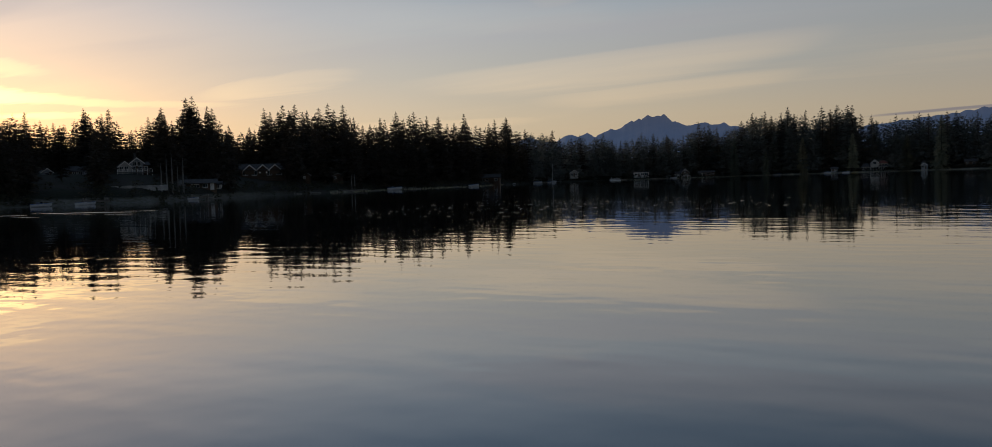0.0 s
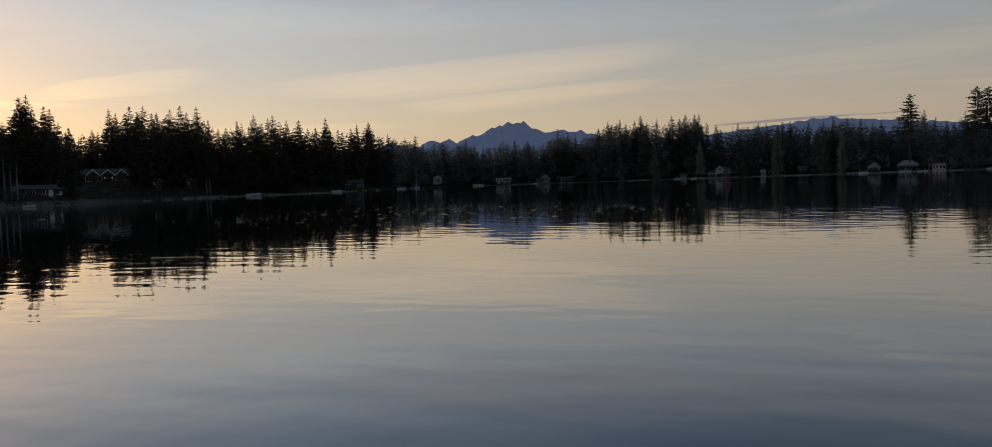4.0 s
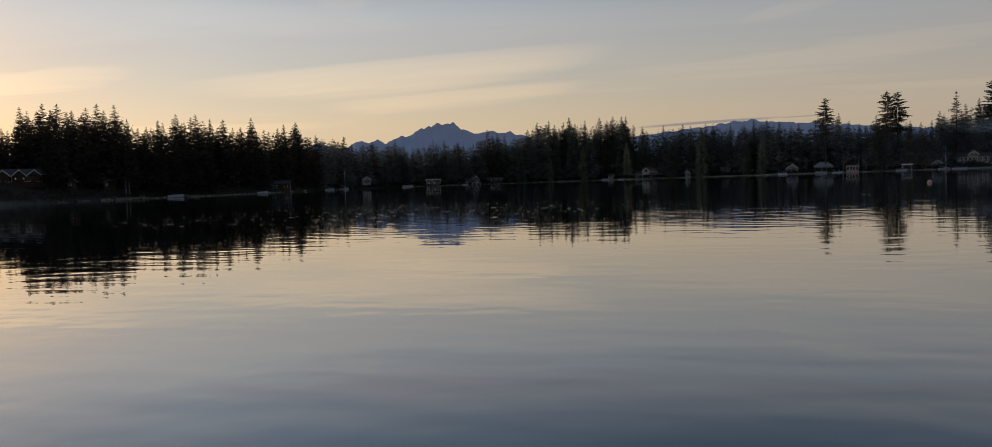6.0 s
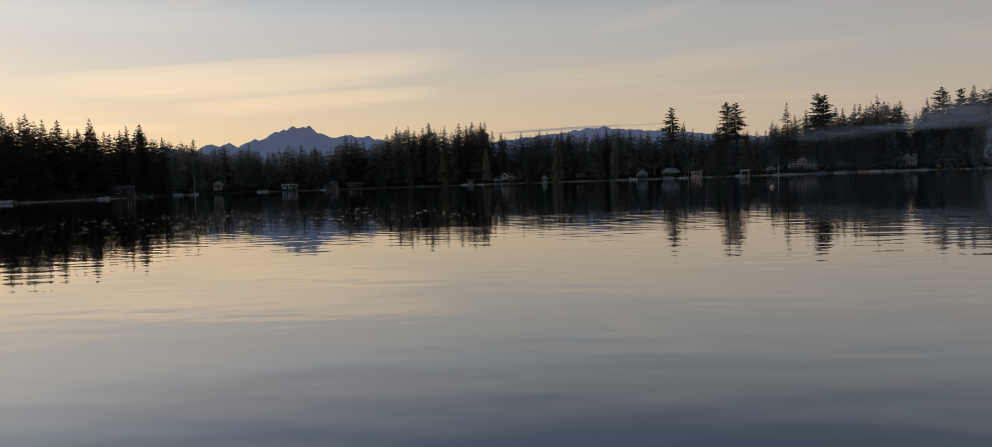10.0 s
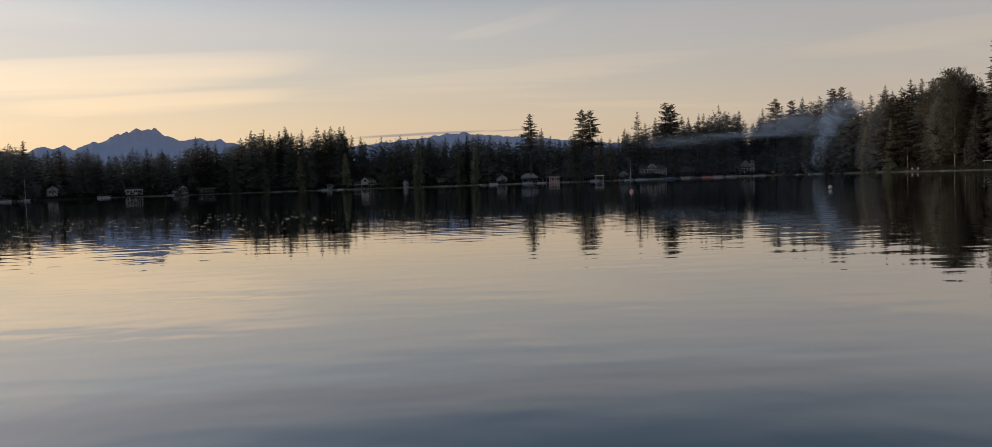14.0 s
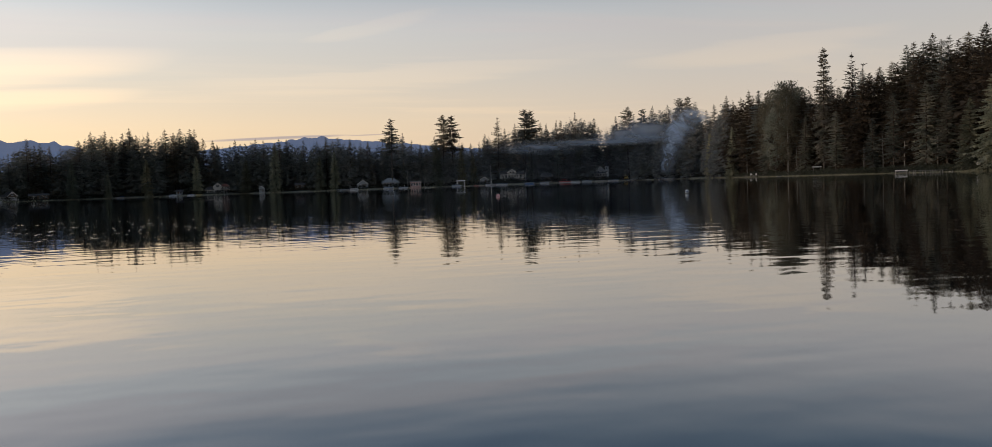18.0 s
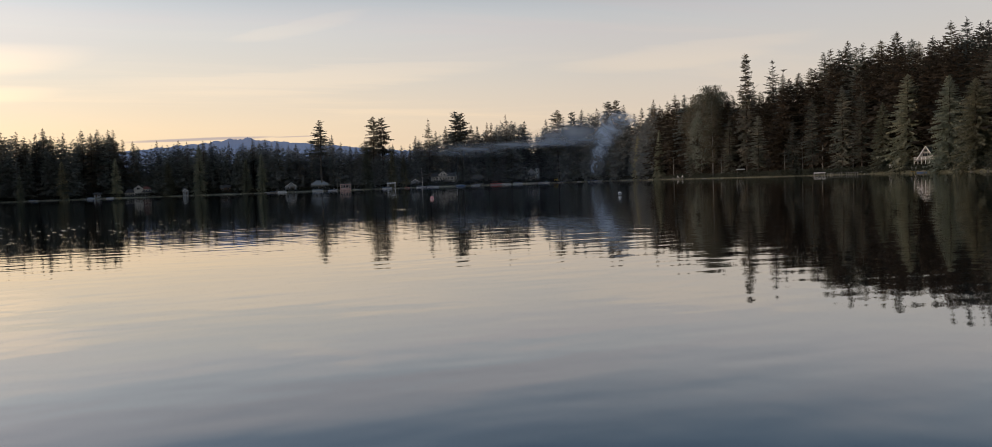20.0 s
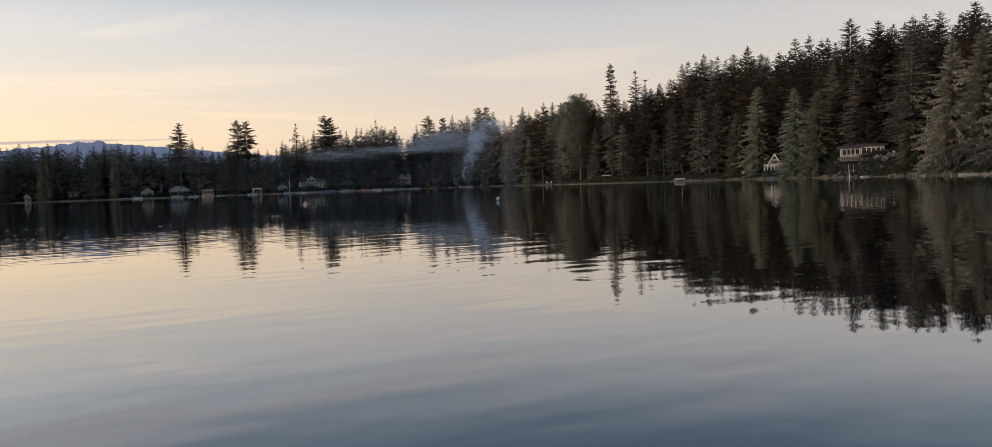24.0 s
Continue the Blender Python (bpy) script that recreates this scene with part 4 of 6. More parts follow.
for az, d, tip, wide in ((34.4, 4, 38.0, 0.6), (33.7, 6, 31.0, 0.65), (27.9, 3, 16.0, 1.2), (25.3, 3, 12.0, 1.3), (26.0, 4, 11.0, 1.2)):
    plant(broad_stock[int(abs(az)) % 2], az, d, tip, wide, "broadleaf trees at the water's edge")


# the woods behind, far too many to count: joined low crowns
def make_woods(name, label, az0, az1, per_degree, deep, seed, low=0.70, high=0.97, first=4.0, mat=None):
    rng = np.random.default_rng(seed)
    fine = 31 <= az0 < 60
    patterns = [conifer(90 + i, 30 if fine else 24, 6, (0.2, 0.23, 0.19, 0.25)[i], 0.03, 0.3, 4 if fine else 3, 0.38, 0.62, 0.27 if fine else 0.34) for i in range(4)]
    out = []
    count = int((az1 - az0) * per_degree)
    for i in range(count):
        az = az0 + (az1 - az0) * (i + rng.uniform(0, 1)) / count
        d = first + deep * rng.uniform(0, 1) ** 1.3
        if is_clear(az, d):
            continue
        p = spot(az, d, -0.2)
        r = edge(az) + d
        tip = r * skyline(az) * rng.uniform(low, high) * (0.72 + 0.28 * min(1.0, d / 18)) + EYE
        h = max(5.0, tip - p.z)
        a = rng.uniform(0, 6.283)
        q = patterns[int(rng.integers(4))] * np.array((h * rng.uniform(0.8, 1.25),) * 2 + (h,))
        c, s = math.cos(a), math.sin(a)
        out.append(np.stack([q[:, 0] * c - q[:, 1] * s + p.x, q[:, 0] * s + q[:, 1] * c + p.y, q[:, 2] + p.z], 1))
    ob = new(name, tri_mesh(name, np.concatenate(out), mat or LIT_FIR))
    tagged(ob, label, "woods", kind="stuff")


# mat carries painted light: darkened needles in the west, lightened ones far off
make_woods("woods", "dense dark fir woods on the west shore", -66, -26, 10, 95, 1, 0.7, 0.91, mat=SHADED_FIR)
make_woods("woods", "dark fir woods behind the west shore houses", -64, -40, 4, 30, 9, 0.72, 0.88, 67.0, mat=SHADED_FIR)
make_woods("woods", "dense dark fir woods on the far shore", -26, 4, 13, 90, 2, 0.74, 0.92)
make_woods("woods", "dense dark fir woods round the far cottages", 4, 31, 13, 90, 3, 0.72, 0.92, mat=HAZE_LIT_FIR)
# darkened needles here paint the shade between the front crowns of the hill
make_woods("woods", "dense dark fir woods on the east hill", 31, 66, 9, 40, 4, 0.76, 0.93, first=16.0, mat=SHADED_FIR)
make_woods("woods", "dark woods on the near shore", 66, 180, 1.0, 40, 5)
make_woods("woods", "dark woods on the near shore", -180, -66, 1.0, 40, 6)
for s_ in (*west_stock, *far_firs, *haze_lit_firs, *near_firs, *hill_stock, *open_stock, layer_stock, spire_stock, *cedar_stock, hemlock_stock, *broad_stock):
    discard(s_)

# ---- houses ----
def window(parent, x, y, z, w, h, bars=1, trim=None):
    """A window on a front wall at depth y: a standing frame with its bars, and the pane set back in it."""
    t, trim = 0.09, trim or WHITE
    g = Geo()
    g.box(x - w / 2 - t, y - 0.07, z - t, x + w / 2 + t, y, z).box(x - w / 2 - t, y - 0.07, z + h, x + w / 2 + t, y, z + h + t)
    g.box(x - w / 2 - t, y - 0.06, z, x - w / 2, y, z + h).box(x + w / 2, y - 0.06, z, x + w / 2 + t, y, z + h)
    for i in range(1, bars + 1):
        bx = x - w / 2 + w * i / (bars + 1)
        g.box(bx - 0.035, y - 0.05, z, bx + 0.035, y, z + h)
    win = part("window", g, trim, parent)
    part("pane", Geo().box(x - w / 2, y - 0.02, z, x + w / 2, y + 0.01, z + h), DARK_GLASS, win)
    return win


def gable_roof(x0, x1, y0, y1, z, rise, over=0.45, thick=0.16, along="y"):
    """Two sloping plates that meet at a ridge along x or y."""
    g = Geo()
    if along == "y":
        xm = (x0 + x1) / 2
        k = rise / (xm - x0)
        a, b, lo = x0 - over, x1 + over, z - over * k
        g.slab((a, y0 - over, lo), (xm, y0 - over, z + rise), (xm, y1 + over, z + rise), (a, y1 + over, lo), thick)
        g.slab((xm, y0 - over, z + rise), (b, y0 - over, lo), (b, y1 + over, lo), (xm, y1 + over, z + rise), thick)
    else:
        ym = (y0 + y1) / 2
        k = rise / (ym - y0)
        a, b, lo = y0 - over, y1 + over, z - over * k
        g.slab((x1 + over, a, lo), (x1 + over, ym, z + rise), (x0 - over, ym, z + rise), (x0 - over, a, lo), thick)
        g.slab((x1 + over, ym, z + rise), (x1 + over, b, lo), (x0 - over, b, lo), (x0 - over, ym, z + rise), thick)
    return g


def hip_roof(x0, x1, y0, y1, z, rise, over=0.6, ridge=0.35):
    g = Geo()
    a, b, c, d = x0 - over, x1 + over, y0 - over, y1 + over
    ym, r = (c + d) / 2, (b - a) * ridge / 2
    xm = (a + b) / 2
    p, q = (xm - r, ym, z + rise), (xm + r, ym, z + rise)
    low = [(a, c, z), (b, c, z), (b, d, z), (a, d, z)]
    g.face(low[0], low[1], q, p).face(low[1], low[2], q).face(low[2], low[3], p, q).face(low[3], low[0], p)
    g.box(a, c, z - 0.14, b, d, z)
    return g


def block(parent, x0, x1, y0, y1, z, h, rise, kind, wall, roof, trim=None, over=0.45):
    """One mass of a house: walls down into the ground, and its roof."""
    g = Geo()
    if kind == "front":
        g.profile([(x0, z - 1.2), (x1, z - 1.2), (x1, z + h), ((x0 + x1) / 2, z + h + rise), (x0, z + h)], y0, y1)
        part("wall", g, wall, parent)
        part("roof", gable_roof(x0, x1, y0, y1, z + h, rise, over), roof, parent)
        if trim:
            t, xm = Geo(), (x0 + x1) / 2
            k = over * rise / (xm - x0)
            t.slab((x0 - over, y0 - over - 0.05, z + h - k - 0.22), (xm, y0 - over - 0.05, z + h + rise - 0.22), (xm, y0 - over - 0.05, z + h + rise + 0.12), (x0 - over, y0 - over - 0.05, z + h - k + 0.12), 0.06)
            t.slab((xm, y0 - over - 0.05, z + h + rise - 0.22), (x1 + over, y0 - over - 0.05, z + h - k - 0.22), (x1 + over, y0 - over - 0.05, z + h - k + 0.12), (xm, y0 - over - 0.05, z + h + rise + 0.12), 0.06)
            part("bargeboard", t, trim, parent)
    else:
        g.box(x0, y0, z - 1.2, x1, y1, z + h)
        part("wall", g, wall, parent)
        if kind == "side":
            part("roof", gable_roof(x0, x1, y0, y1, z + h, rise, over, along="x"), roof, parent)
        elif kind == "hip":
            part("roof", hip_roof(x0, x1, y0, y1, z + h, rise, over), roof, parent)
        else:
            part("roof", Geo().slab((x0 - over, y0 - over, z + h + 0.01), (x1 + over, y0 - over, z + h + 0.01), (x1 + over, y1 + over, z + h + rise), (x0 - over, y1 + over, z + h + rise), 0.2), roof, parent)


def porch(parent, x0, x1, y, z, h, deep, posts, mat=None, roof=None, rail=True):
    """A floor, posts, railing and lean-to roof in front of a wall at depth y."""
    mat = mat or WHITE
    part("porch_floor", Geo().box(x0, y - deep, z - 0.25, x1, y - 0.01, z), TIMBER, parent)
    for i in range(posts):
        x = x0 + 0.1 + (x1 - x0 - 0.2) * i / (posts - 1)
        part("post", Geo().box(x - 0.1, y - deep + 0.05, z - 1.4, x + 0.1, y - deep + 0.25, z + (h if roof else 1.0), 0.02), mat, parent)
    if roof:
        part("porch_roof", Geo().slab((x0 - 0.3, y - deep - 0.4, z + h), (x1 + 0.3, y - deep - 0.4, z + h), (x1 + 0.3, y, z + h + 0.7), (x0 - 0.3, y, z + h + 0.7), 0.14), roof, parent)
        part("beam", Geo().box(x0, y - deep + 0.06, z + h - 0.24, x1, y - deep + 0.24, z + h - 0.01), mat, parent)
    if rail:
        g = Geo().box(x0, y - deep + 0.1, z + 0.92, x1, y - deep + 0.18, z + 1.0)
        n = int((x1 - x0) / 0.35)
        for i in range(n):
            x = x0 + (x1 - x0) * (i + 0.5) / n
            g.box(x - 0.02, y - deep + 0.12, z + 0.05, x + 0.02, y - deep + 0.16, z + 0.92)
        part("railing", g, mat, parent)


def door(parent, x, y, z, w=0.95, h=2.05, mat=None):
    d = part("door", Geo().box(x - w / 2, y - 0.05, z, x + w / 2, y + 0.01, z + h), mat or BROWN_SIDING, parent)
    part("handle", Geo().tube([(x + w * 0.35, y - 0.05, z + 1.0), (x + w * 0.35, y - 0.11, z + 1.0)], 0.03), ALLOY, d)


def site(name, label, az, d, z, category="house", turn=0.0, group="lakeside houses", size=1.0):
    p = spot(az, d)
    ob = thing(name, pose(p.x, p.y, max(z, p.z - 0.6), 0, 0, -az + turn), label, category, group)
    ob.scale = (size,) * 3
    return ob


def chimney(parent, x, y, z0, z1):
    c = part("chimney", Geo().box(x - 0.35, y - 0.3, z0, x + 0.35, y + 0.3, z1, 0.03), ROCK, parent)
    part("flue", Geo().tube([(x, y, z1), (x, y, z1 + 0.4)], 0.14, 8), BLACK, c)


# west shore
h = site("house", "small dark cottage with a pale gable among firs", -57.25, 56, 5.0, turn=12, size=0.55)
block(h, -1.7, 1.7, -2, 2, 0, 1.8, 1.2, "front", GREY_SIDING, DARK_ROOF, WHITE)
window(h, 0, -2, 0.5, 1.2, 0.9)
door(h, 1.15, -2, 0.0, 0.8, 1.75)
h = site("house", "low grey house with a wide dim roof under firs", -55.65, 58, 4.9, turn=-10, size=0.6)
block(h, -3.2, 3.2, -2.5, 2.5, 0, 2.0, 1.5, "side", GREY_SIDING, DARK_ROOF)
for x in (-2.2, 0.3, 2.2):
    window(h, x, -2.5, 0.6, 1.1, 1.0)
door(h, -0.95, -2.5, 0)
porch(h, -3.4, 3.8, -2.5, 0, 2.0, 1.6, 5, TIMBER)
h = site("house", "two-storey gabled house with pale trim and a long deck", -52.4, 62, 6.0, turn=6, size=0.7)
block(h, -0.6, 3.0, -2.6, 3, 0, 3.0, 1.4, "front", GREY_SIDING, DARK_ROOF, WHITE)
block(h, -3.9, -0.6, -2.2, 3, 0, 2.0, 1.4, "front", CREAM, DARK_ROOF, WHITE)
block(h, 3.0, 4.6, -2.0, 3, 0, 2.2, 0.9, "side", BROWN_SIDING, DARK_ROOF)
for x, z, w in ((0.3, 0.5, 1.0), (2.0, 0.5, 1.0), (0.6, 2.0, 0.9), (1.8, 2.0, 0.9)):
    window(h, x, -2.6, z, w, 1.1)
for x in (-3.2, -1.8):
    window(h, x, -2.2, 0.4, 1.0, 1.4)
window(h, 3.8, -2.0, 0.5, 0.9, 1.2)
door(h, 1.15, -2.6, 0.0, 0.75, 1.9)
porch(h, -4.6, 5.4, -2.6, 0, 2.2, 1.8, 8)
chimney(h, 1.2, 1.5, 3, 6.0)
h = site("cabin", "low long lakeside cabin with white doors", -48.3, 9, 1.6, "cabin", turn=4, size=0.75)
block(h, -3.4, 3.4, -2, 2, 0, 1.7, 0.8, "side", BROWN_SIDING, DARK_ROOF)
window(h, -1.5, -2, 0.3, 1.7, 1.0, 2)
window(h, 0.8, -2, 0.6, 1.0, 0.8)
door(h, 2.4, -2, 0, 0.9, 1.6, WHITE)
h = site("boat_shelter", "small arched pale boat shelter", -49.4, 14, 2.6, "shelter", group="", size=0.75)
arch = [(1.3 * math.cos(math.pi * i / 10), 1.3 * math.sin(math.pi * i / 10)) for i in range(11)]
part("cover", Geo().profile(arch, -1.6, 1.6), PALE_ROOF, h)
part("base", Geo().box(-1.35, -1.65, -0.9, 1.35, 1.65, 0.0), TIMBER, h)
h = site("shed", "small white shed beside a cabin", -47.35, 8, 1.6, "shed", turn=-8, size=0.7)
block(h, -1.3, 1.3, -1.2, 1.2, 0, 1.5, 0.6, "side", WHITE, DARK_ROOF)
window(h, 0.4, -1.2, 0.5, 0.8, 0.7)
door(h, -0.7, -1.2, 0, 0.7, 1.45)
h = site("lodge", "dark timber lodge with three gables along its roof", -44.4, 40, 4.6, turn=3)
block(h, -5.3, 5.3, -3, 3, 0, 1.9, 1.3, "side", BROWN_SIDING, DARK_ROOF)
for x in (-3.2, 0.0, 3.0):
    block(h, x - 1.2, x + 1.2, -3.3, 0, 1.9, 0.1, 1.05, "front", BROWN_SIDING, DARK_ROOF, WHITE, 0.3)
for x in (-4.2, -2.0, 1.6, 4.0):
    window(h, x, -3.0, 0.4, 1.1, 1.1)
door(h, 0.1, -3, 0, 0.9, 1.8)
# glowing balls stand in for two bright windows; no porch lamps are known
for x in (-0.7, 0.9):
    part("porch_lamp", Geo().lathe([(0.01, 1.75), (0.12, 1.8), (0.16, 1.95), (0.12, 2.1), (0.01, 2.15)], 10), WINDOW_GLOW, h).location = (x, -3.45, -0.9)
for az, z, w in ((-41.5, 3.3, 2.0), (-39.4, 3.2, 3.0)):
    h = site("shed", "small brown shed in the trees by the water", az, 24, z, "shed")
    block(h, -w / 2, w / 2, -1.2, 1.2, 0, 1.6, 0.7, "front", BROWN_SIDING, DARK_ROOF, TIMBER, 0.3)
    door(h, 0.3, -1.2, 0, 0.8, 1.5)
    window(h, -w * 0.28, -1.2, 0.6, 0.5, 0.6)
h = site("house", "low brown cottage close to the shore", -28.9, 10, 1.2, turn=-6)
block(h, -4.2, 4.2, -2.5, 2.5, 0, 2.3, 1.3, "side", BROWN_SIDING, DARK_ROOF)
for x in (-3, -1.2, 2.6):
    window(h, x, -2.5, 0.7, 1.1, 1.0)
door(h, 0.8, -2.5, 0)
h = site("house", "small white gabled cottage above the shore", -23.1, 14, 3.3, turn=8)
block(h, -2.6, 2.6, -2.6, 2.6, 0, 2.5, 1.7, "front", CREAM, DARK_ROOF, WHITE)
window(h, -1.3, -2.6, 0.7, 1.0, 1.2)
window(h, 1.3, -2.6, 0.7, 1.0, 1.2)
door(h, 0.0, -2.6, 0)
# far shore
h = site("house", "long flat-roofed white house with a band of windows", -18.47, 12, 2.2, turn=-4)
block(h, -5.2, 5.2, -3, 3, 0, 2.9, 0.3, "flat", WHITE, DARK_ROOF)
for i in range(4):
    window(h, 0.6 + i * 1.25, -3, 0.7, 1.0, 1.5, 0)
window(h, -3.2, -3, 0.8, 1.6, 1.2)
door(h, -1.4, -3, 0)
h = site("house", "gabled house with a pale front and a low wing", -15.69, 8, 0.9, turn=20)
block(h, -2.0, 3.6, -3, 3, 0, 3.0, 2.6, "front", BROWN_SIDING, DARK_ROOF, WHITE)
block(h, -6.0, -2.0, -2.4, 2.4, 0, 2.4, 1.0, "side", CREAM, DARK_ROOF)
for x, z in ((-0.8, 0.7), (1.0, 0.7), (2.6, 0.7), (0.8, 3.1)):
    window(h, x, -3, z, 1.0, 1.3)
for x in (-5.0, -3.2):
    window(h, x, -2.4, 0.6, 1.2, 1.3)
porch(h, -6.2, 4.0, -3.0, 0, 2.4, 1.6, 6)
h = site("cabin", "low brown cabin with white shutters", -14.12, 8, 1.3, "cabin")
block(h, -5.6, 5.6, -2.4, 2.4, 0, 2.3, 1.1, "side", BROWN_SIDING, DARK_ROOF)
for x in (-4.4, -1.6, 0.6, 2.2, 4.3):
    window(h, x, -2.4, 0.6, 0.9, 1.3)
door(h, -3.0, -2.4, 0, 0.95, 2.0, WHITE)
h = site("shed", "small brown shed among beached boats", -6.1, 5, 1.3, "shed")
block(h, -2.2, 2.2, -1.5, 1.5, 0, 2.0, 1.0, "side", GREY_SIDING, DARK_ROOF)
door(h, -0.8, -1.5, 0, 0.9, 1.9)
window(h, 0.9, -1.5, 0.7, 1.0, 0.8)
h = site("house", "cream two-storey house with white trim and a columned porch", -3.77, 12, 1.0, turn=3)
block(h, -2.4, 2.8, -4.0, 3, 0, 5.2, 2.2, "front", CREAM, DARK_ROOF, WHITE)
block(h, 2.8, 8.2, -3.2, 3, 0, 4.8, 1.9, "hip", CREAM, RED_SIDING)
block(h, -8.0, -2.4, -2.6, 3, 0, 2.7, 2.4, "hip", CREAM, DARK_ROOF)
for x, z, w in ((0.2, 4.4, 1.8), (-1.3, 0.7, 1.2), (0.2, 0.7, 1.1), (1.7, 0.7, 1.2)):
    window(h, x, -4.0, z, w, 1.5)
for x in (3.8, 5.5, 7.2):
    window(h, x, -3.2, 0.6, 1.1, 1.7)
    window(h, x, -3.2, 3.3, 1.0, 1.1)
for x in (-7.2, -5.8, -4.4, -3.1):
    window(h, x, -2.6, 0.5, 0.9, 1.7)
porch(h, -8.2, -2.5, -2.6, 0, 2.6, 1.8, 5, WHITE, DARK_ROOF)
porch(h, 2.9, 8.4, -3.2, 0, 2.6, 1.8, 5, WHITE, DARK_ROOF)
h = site("boathouse", "small white boathouse with a tall cupola", -0.91, 3, 1.0, "boathouse", turn=-10, size=0.85)
block(h, -2.1, 2.1, -2, 2, 0, 3.0, 1.6, "front", GREY_SIDING, DARK_ROOF, WHITE)
block(h, -1.9, -0.5, -1.6, -0.2, 3.4, 1.6, 1.1, "hip", GREY_SIDING, DARK_ROOF)
window(h, -0.9, -2, 1.0, 1.2, 1.2)
door(h, 0.9, -2, 0)
h = site("cabin", "dark brown cabin under tall firs", 1.55, 12, 2.3, "cabin")
block(h, -3.2, 3.2, -2.2, 2.2, 0, 2.6, 1.3, "side", BROWN_SIDING, DARK_ROOF)
for x in (-1.8, 1.6):
    window(h, x, -2.2, 0.8, 1.2, 1.3)
door(h, 0, -2.2, 0)
h = site("shed", "grey gabled boat shed above the beach", 5.7, 8, 1.6, "shed", turn=10)
block(h, -3.4, 3.4, -2.5, 2.5, 0, 2.6, 2.4, "front", GREY_SIDING, DARK_ROOF, WHITE)
window(h, -1.8, -2.5, 0.8, 1.0, 1.1)
part("boat_door", Geo().box(-0.4, -2.56, 0, 2.6, -2.49, 2.3), TIMBER, h)
h = site("house", "low house with a wide pale hipped roof", 7.66, 14, 1.9)
block(h, -5.6, 5.6, -4, 4, 0, 2.5, 3.0, "hip", GREY_SIDING, PALE_ROOF, over=0.9)
for x in (-4, -2, 1.8, 4):
    window(h, x, -4, 0.6, 1.3, 1.4)
door(h, 0, -4, 0)
h = site("boathouse", "flat-roofed faded pink boathouse at the water", 9.38, 3, 1.2, "boathouse")
block(h, -3.6, 3.6, -2, 2, 0, 3.1, 0.1, "flat", PINK_SIDING, PALE_ROOF, over=0.3)
for x in (-2.6, -0.9, 0.9, 2.6):
    window(h, x, -2, 0.4, 1.1, 2.0)
h = site("house", "craftsman house with a gabled dormer and a long veranda", 16.12, 13, 4.4, turn=5)
block(h, -8.0, 8.0, -3.5, 4, 0, 2.8, 2.4, "side", CREAM, DARK_ROOF)
block(h, -3.4, 2.2, -4.6, 1, 3.2, 1.2, 2.2, "front", CREAM, DARK_ROOF, WHITE)
block(h, 3.0, 6.0, -3.4, 0, 2.8, 0.8, 0.7, "side", CREAM, DARK_ROOF)
for x in (-1.6, 0.4):
    window(h, x, -4.6, 3.5, 1.2, 1.3)
window(h, 4.5, -3.4, 2.9, 1.8, 0.6, 2)
for x in (-6.6, -4.6, -2.4, 1.6, 3.6, 5.8):
    window(h, x, -3.5, 0.6, 1.2, 1.6)
door(h, -0.4, -3.5, 0)
porch(h, -9.0, 9.2, -3.5, 0, 2.9, 1.6, 8, WHITE, DARK_ROOF)
chimney(h, -9.0, 0, -0.5, 6.5)
h = site("cabin", "small pale gabled cabin half hidden by bushes", 14.1, 8, 2.0, "cabin", turn=12)
block(h, -2.6, 2.6, -2.2, 2.2, 0, 2.4, 1.6, "front", GREY_SIDING, DARK_ROOF, WHITE)
window(h, -1.2, -2.2, 0.8, 1.1, 1.1)
door(h, 1.2, -2.2, 0)
h = site("pavilion", "open wooden pavilion with a broad dark roof", 18.48, 6, 1.5, "pavilion")
part("floor", Geo().box(-4.4, -3.2, -0.8, 4.4, 3.2, 0), TIMBER, h)
for x in (-4, -1.4, 1.4, 4):
    for y in (-2.9, 2.9):
        part("post", Geo().box(x - 0.14, y - 0.14, 0, x + 0.14, y + 0.14, 3.0, 0.02), TIMBER, h)
part("roof", hip_roof(-4.2, 4.2, -3, 3, 3.1, 3.2, 0.9, 0.5), DARK_ROOF, h)
h = site("house", "tall grey Victorian house with a pointed turret", 22.45, 13, 3.1, turn=-6)
block(h, -4.6, 1.6, -3.5, 3, 0, 5.0, 3.0, "front", GREY_SIDING, DARK_ROOF, WHITE)
block(h, -6.4, -4.6, -2.5, 2, 0, 2.8, 1.2, "side", GREY_SIDING, DARK_ROOF)
ring8 = [(3.0 + 1.5 * math.cos(math.pi * (i + 0.5) / 4), -2.6 + 1.5 * math.sin(math.pi * (i + 0.5) / 4)) for i in range(8)]
part("turret", Geo().prism(ring8, -1.2, 8.0), GREY_SIDING, h)
cone = Geo()
for i in range(8):
    (ax, ay), (bx, by) = ring8[i], ring8[(i + 1) % 8]
    cone.face((ax + (ax - 3) * 0.25, ay + (ay + 2.6) * 0.25, 7.9), (bx + (bx - 3) * 0.25, by + (by + 2.6) * 0.25, 7.9), (3.0, -2.6, 12.5))
part("turret_roof", cone, DARK_ROOF, h)
for x, z in ((-3.4, 0.7), (-1.6, 0.7), (0.4, 0.7), (-2.9, 3.2), (-0.2, 3.2)):
    window(h, x, -3.5, z, 1.0, 1.5)
for z in (0.8, 3.3, 5.8):
    window(h, 3.0, -4.0, z, 0.8, 1.4)
porch(h, -5.8, 1.8, -3.5, 0, 2.7, 1.8, 5, WHITE, DARK_ROOF)
# east shore
h = site("a_frame_cabin", "white A-frame cabin with a railed deck", 47.12, 8, 3.6, "cabin", turn=-14, size=0.82)
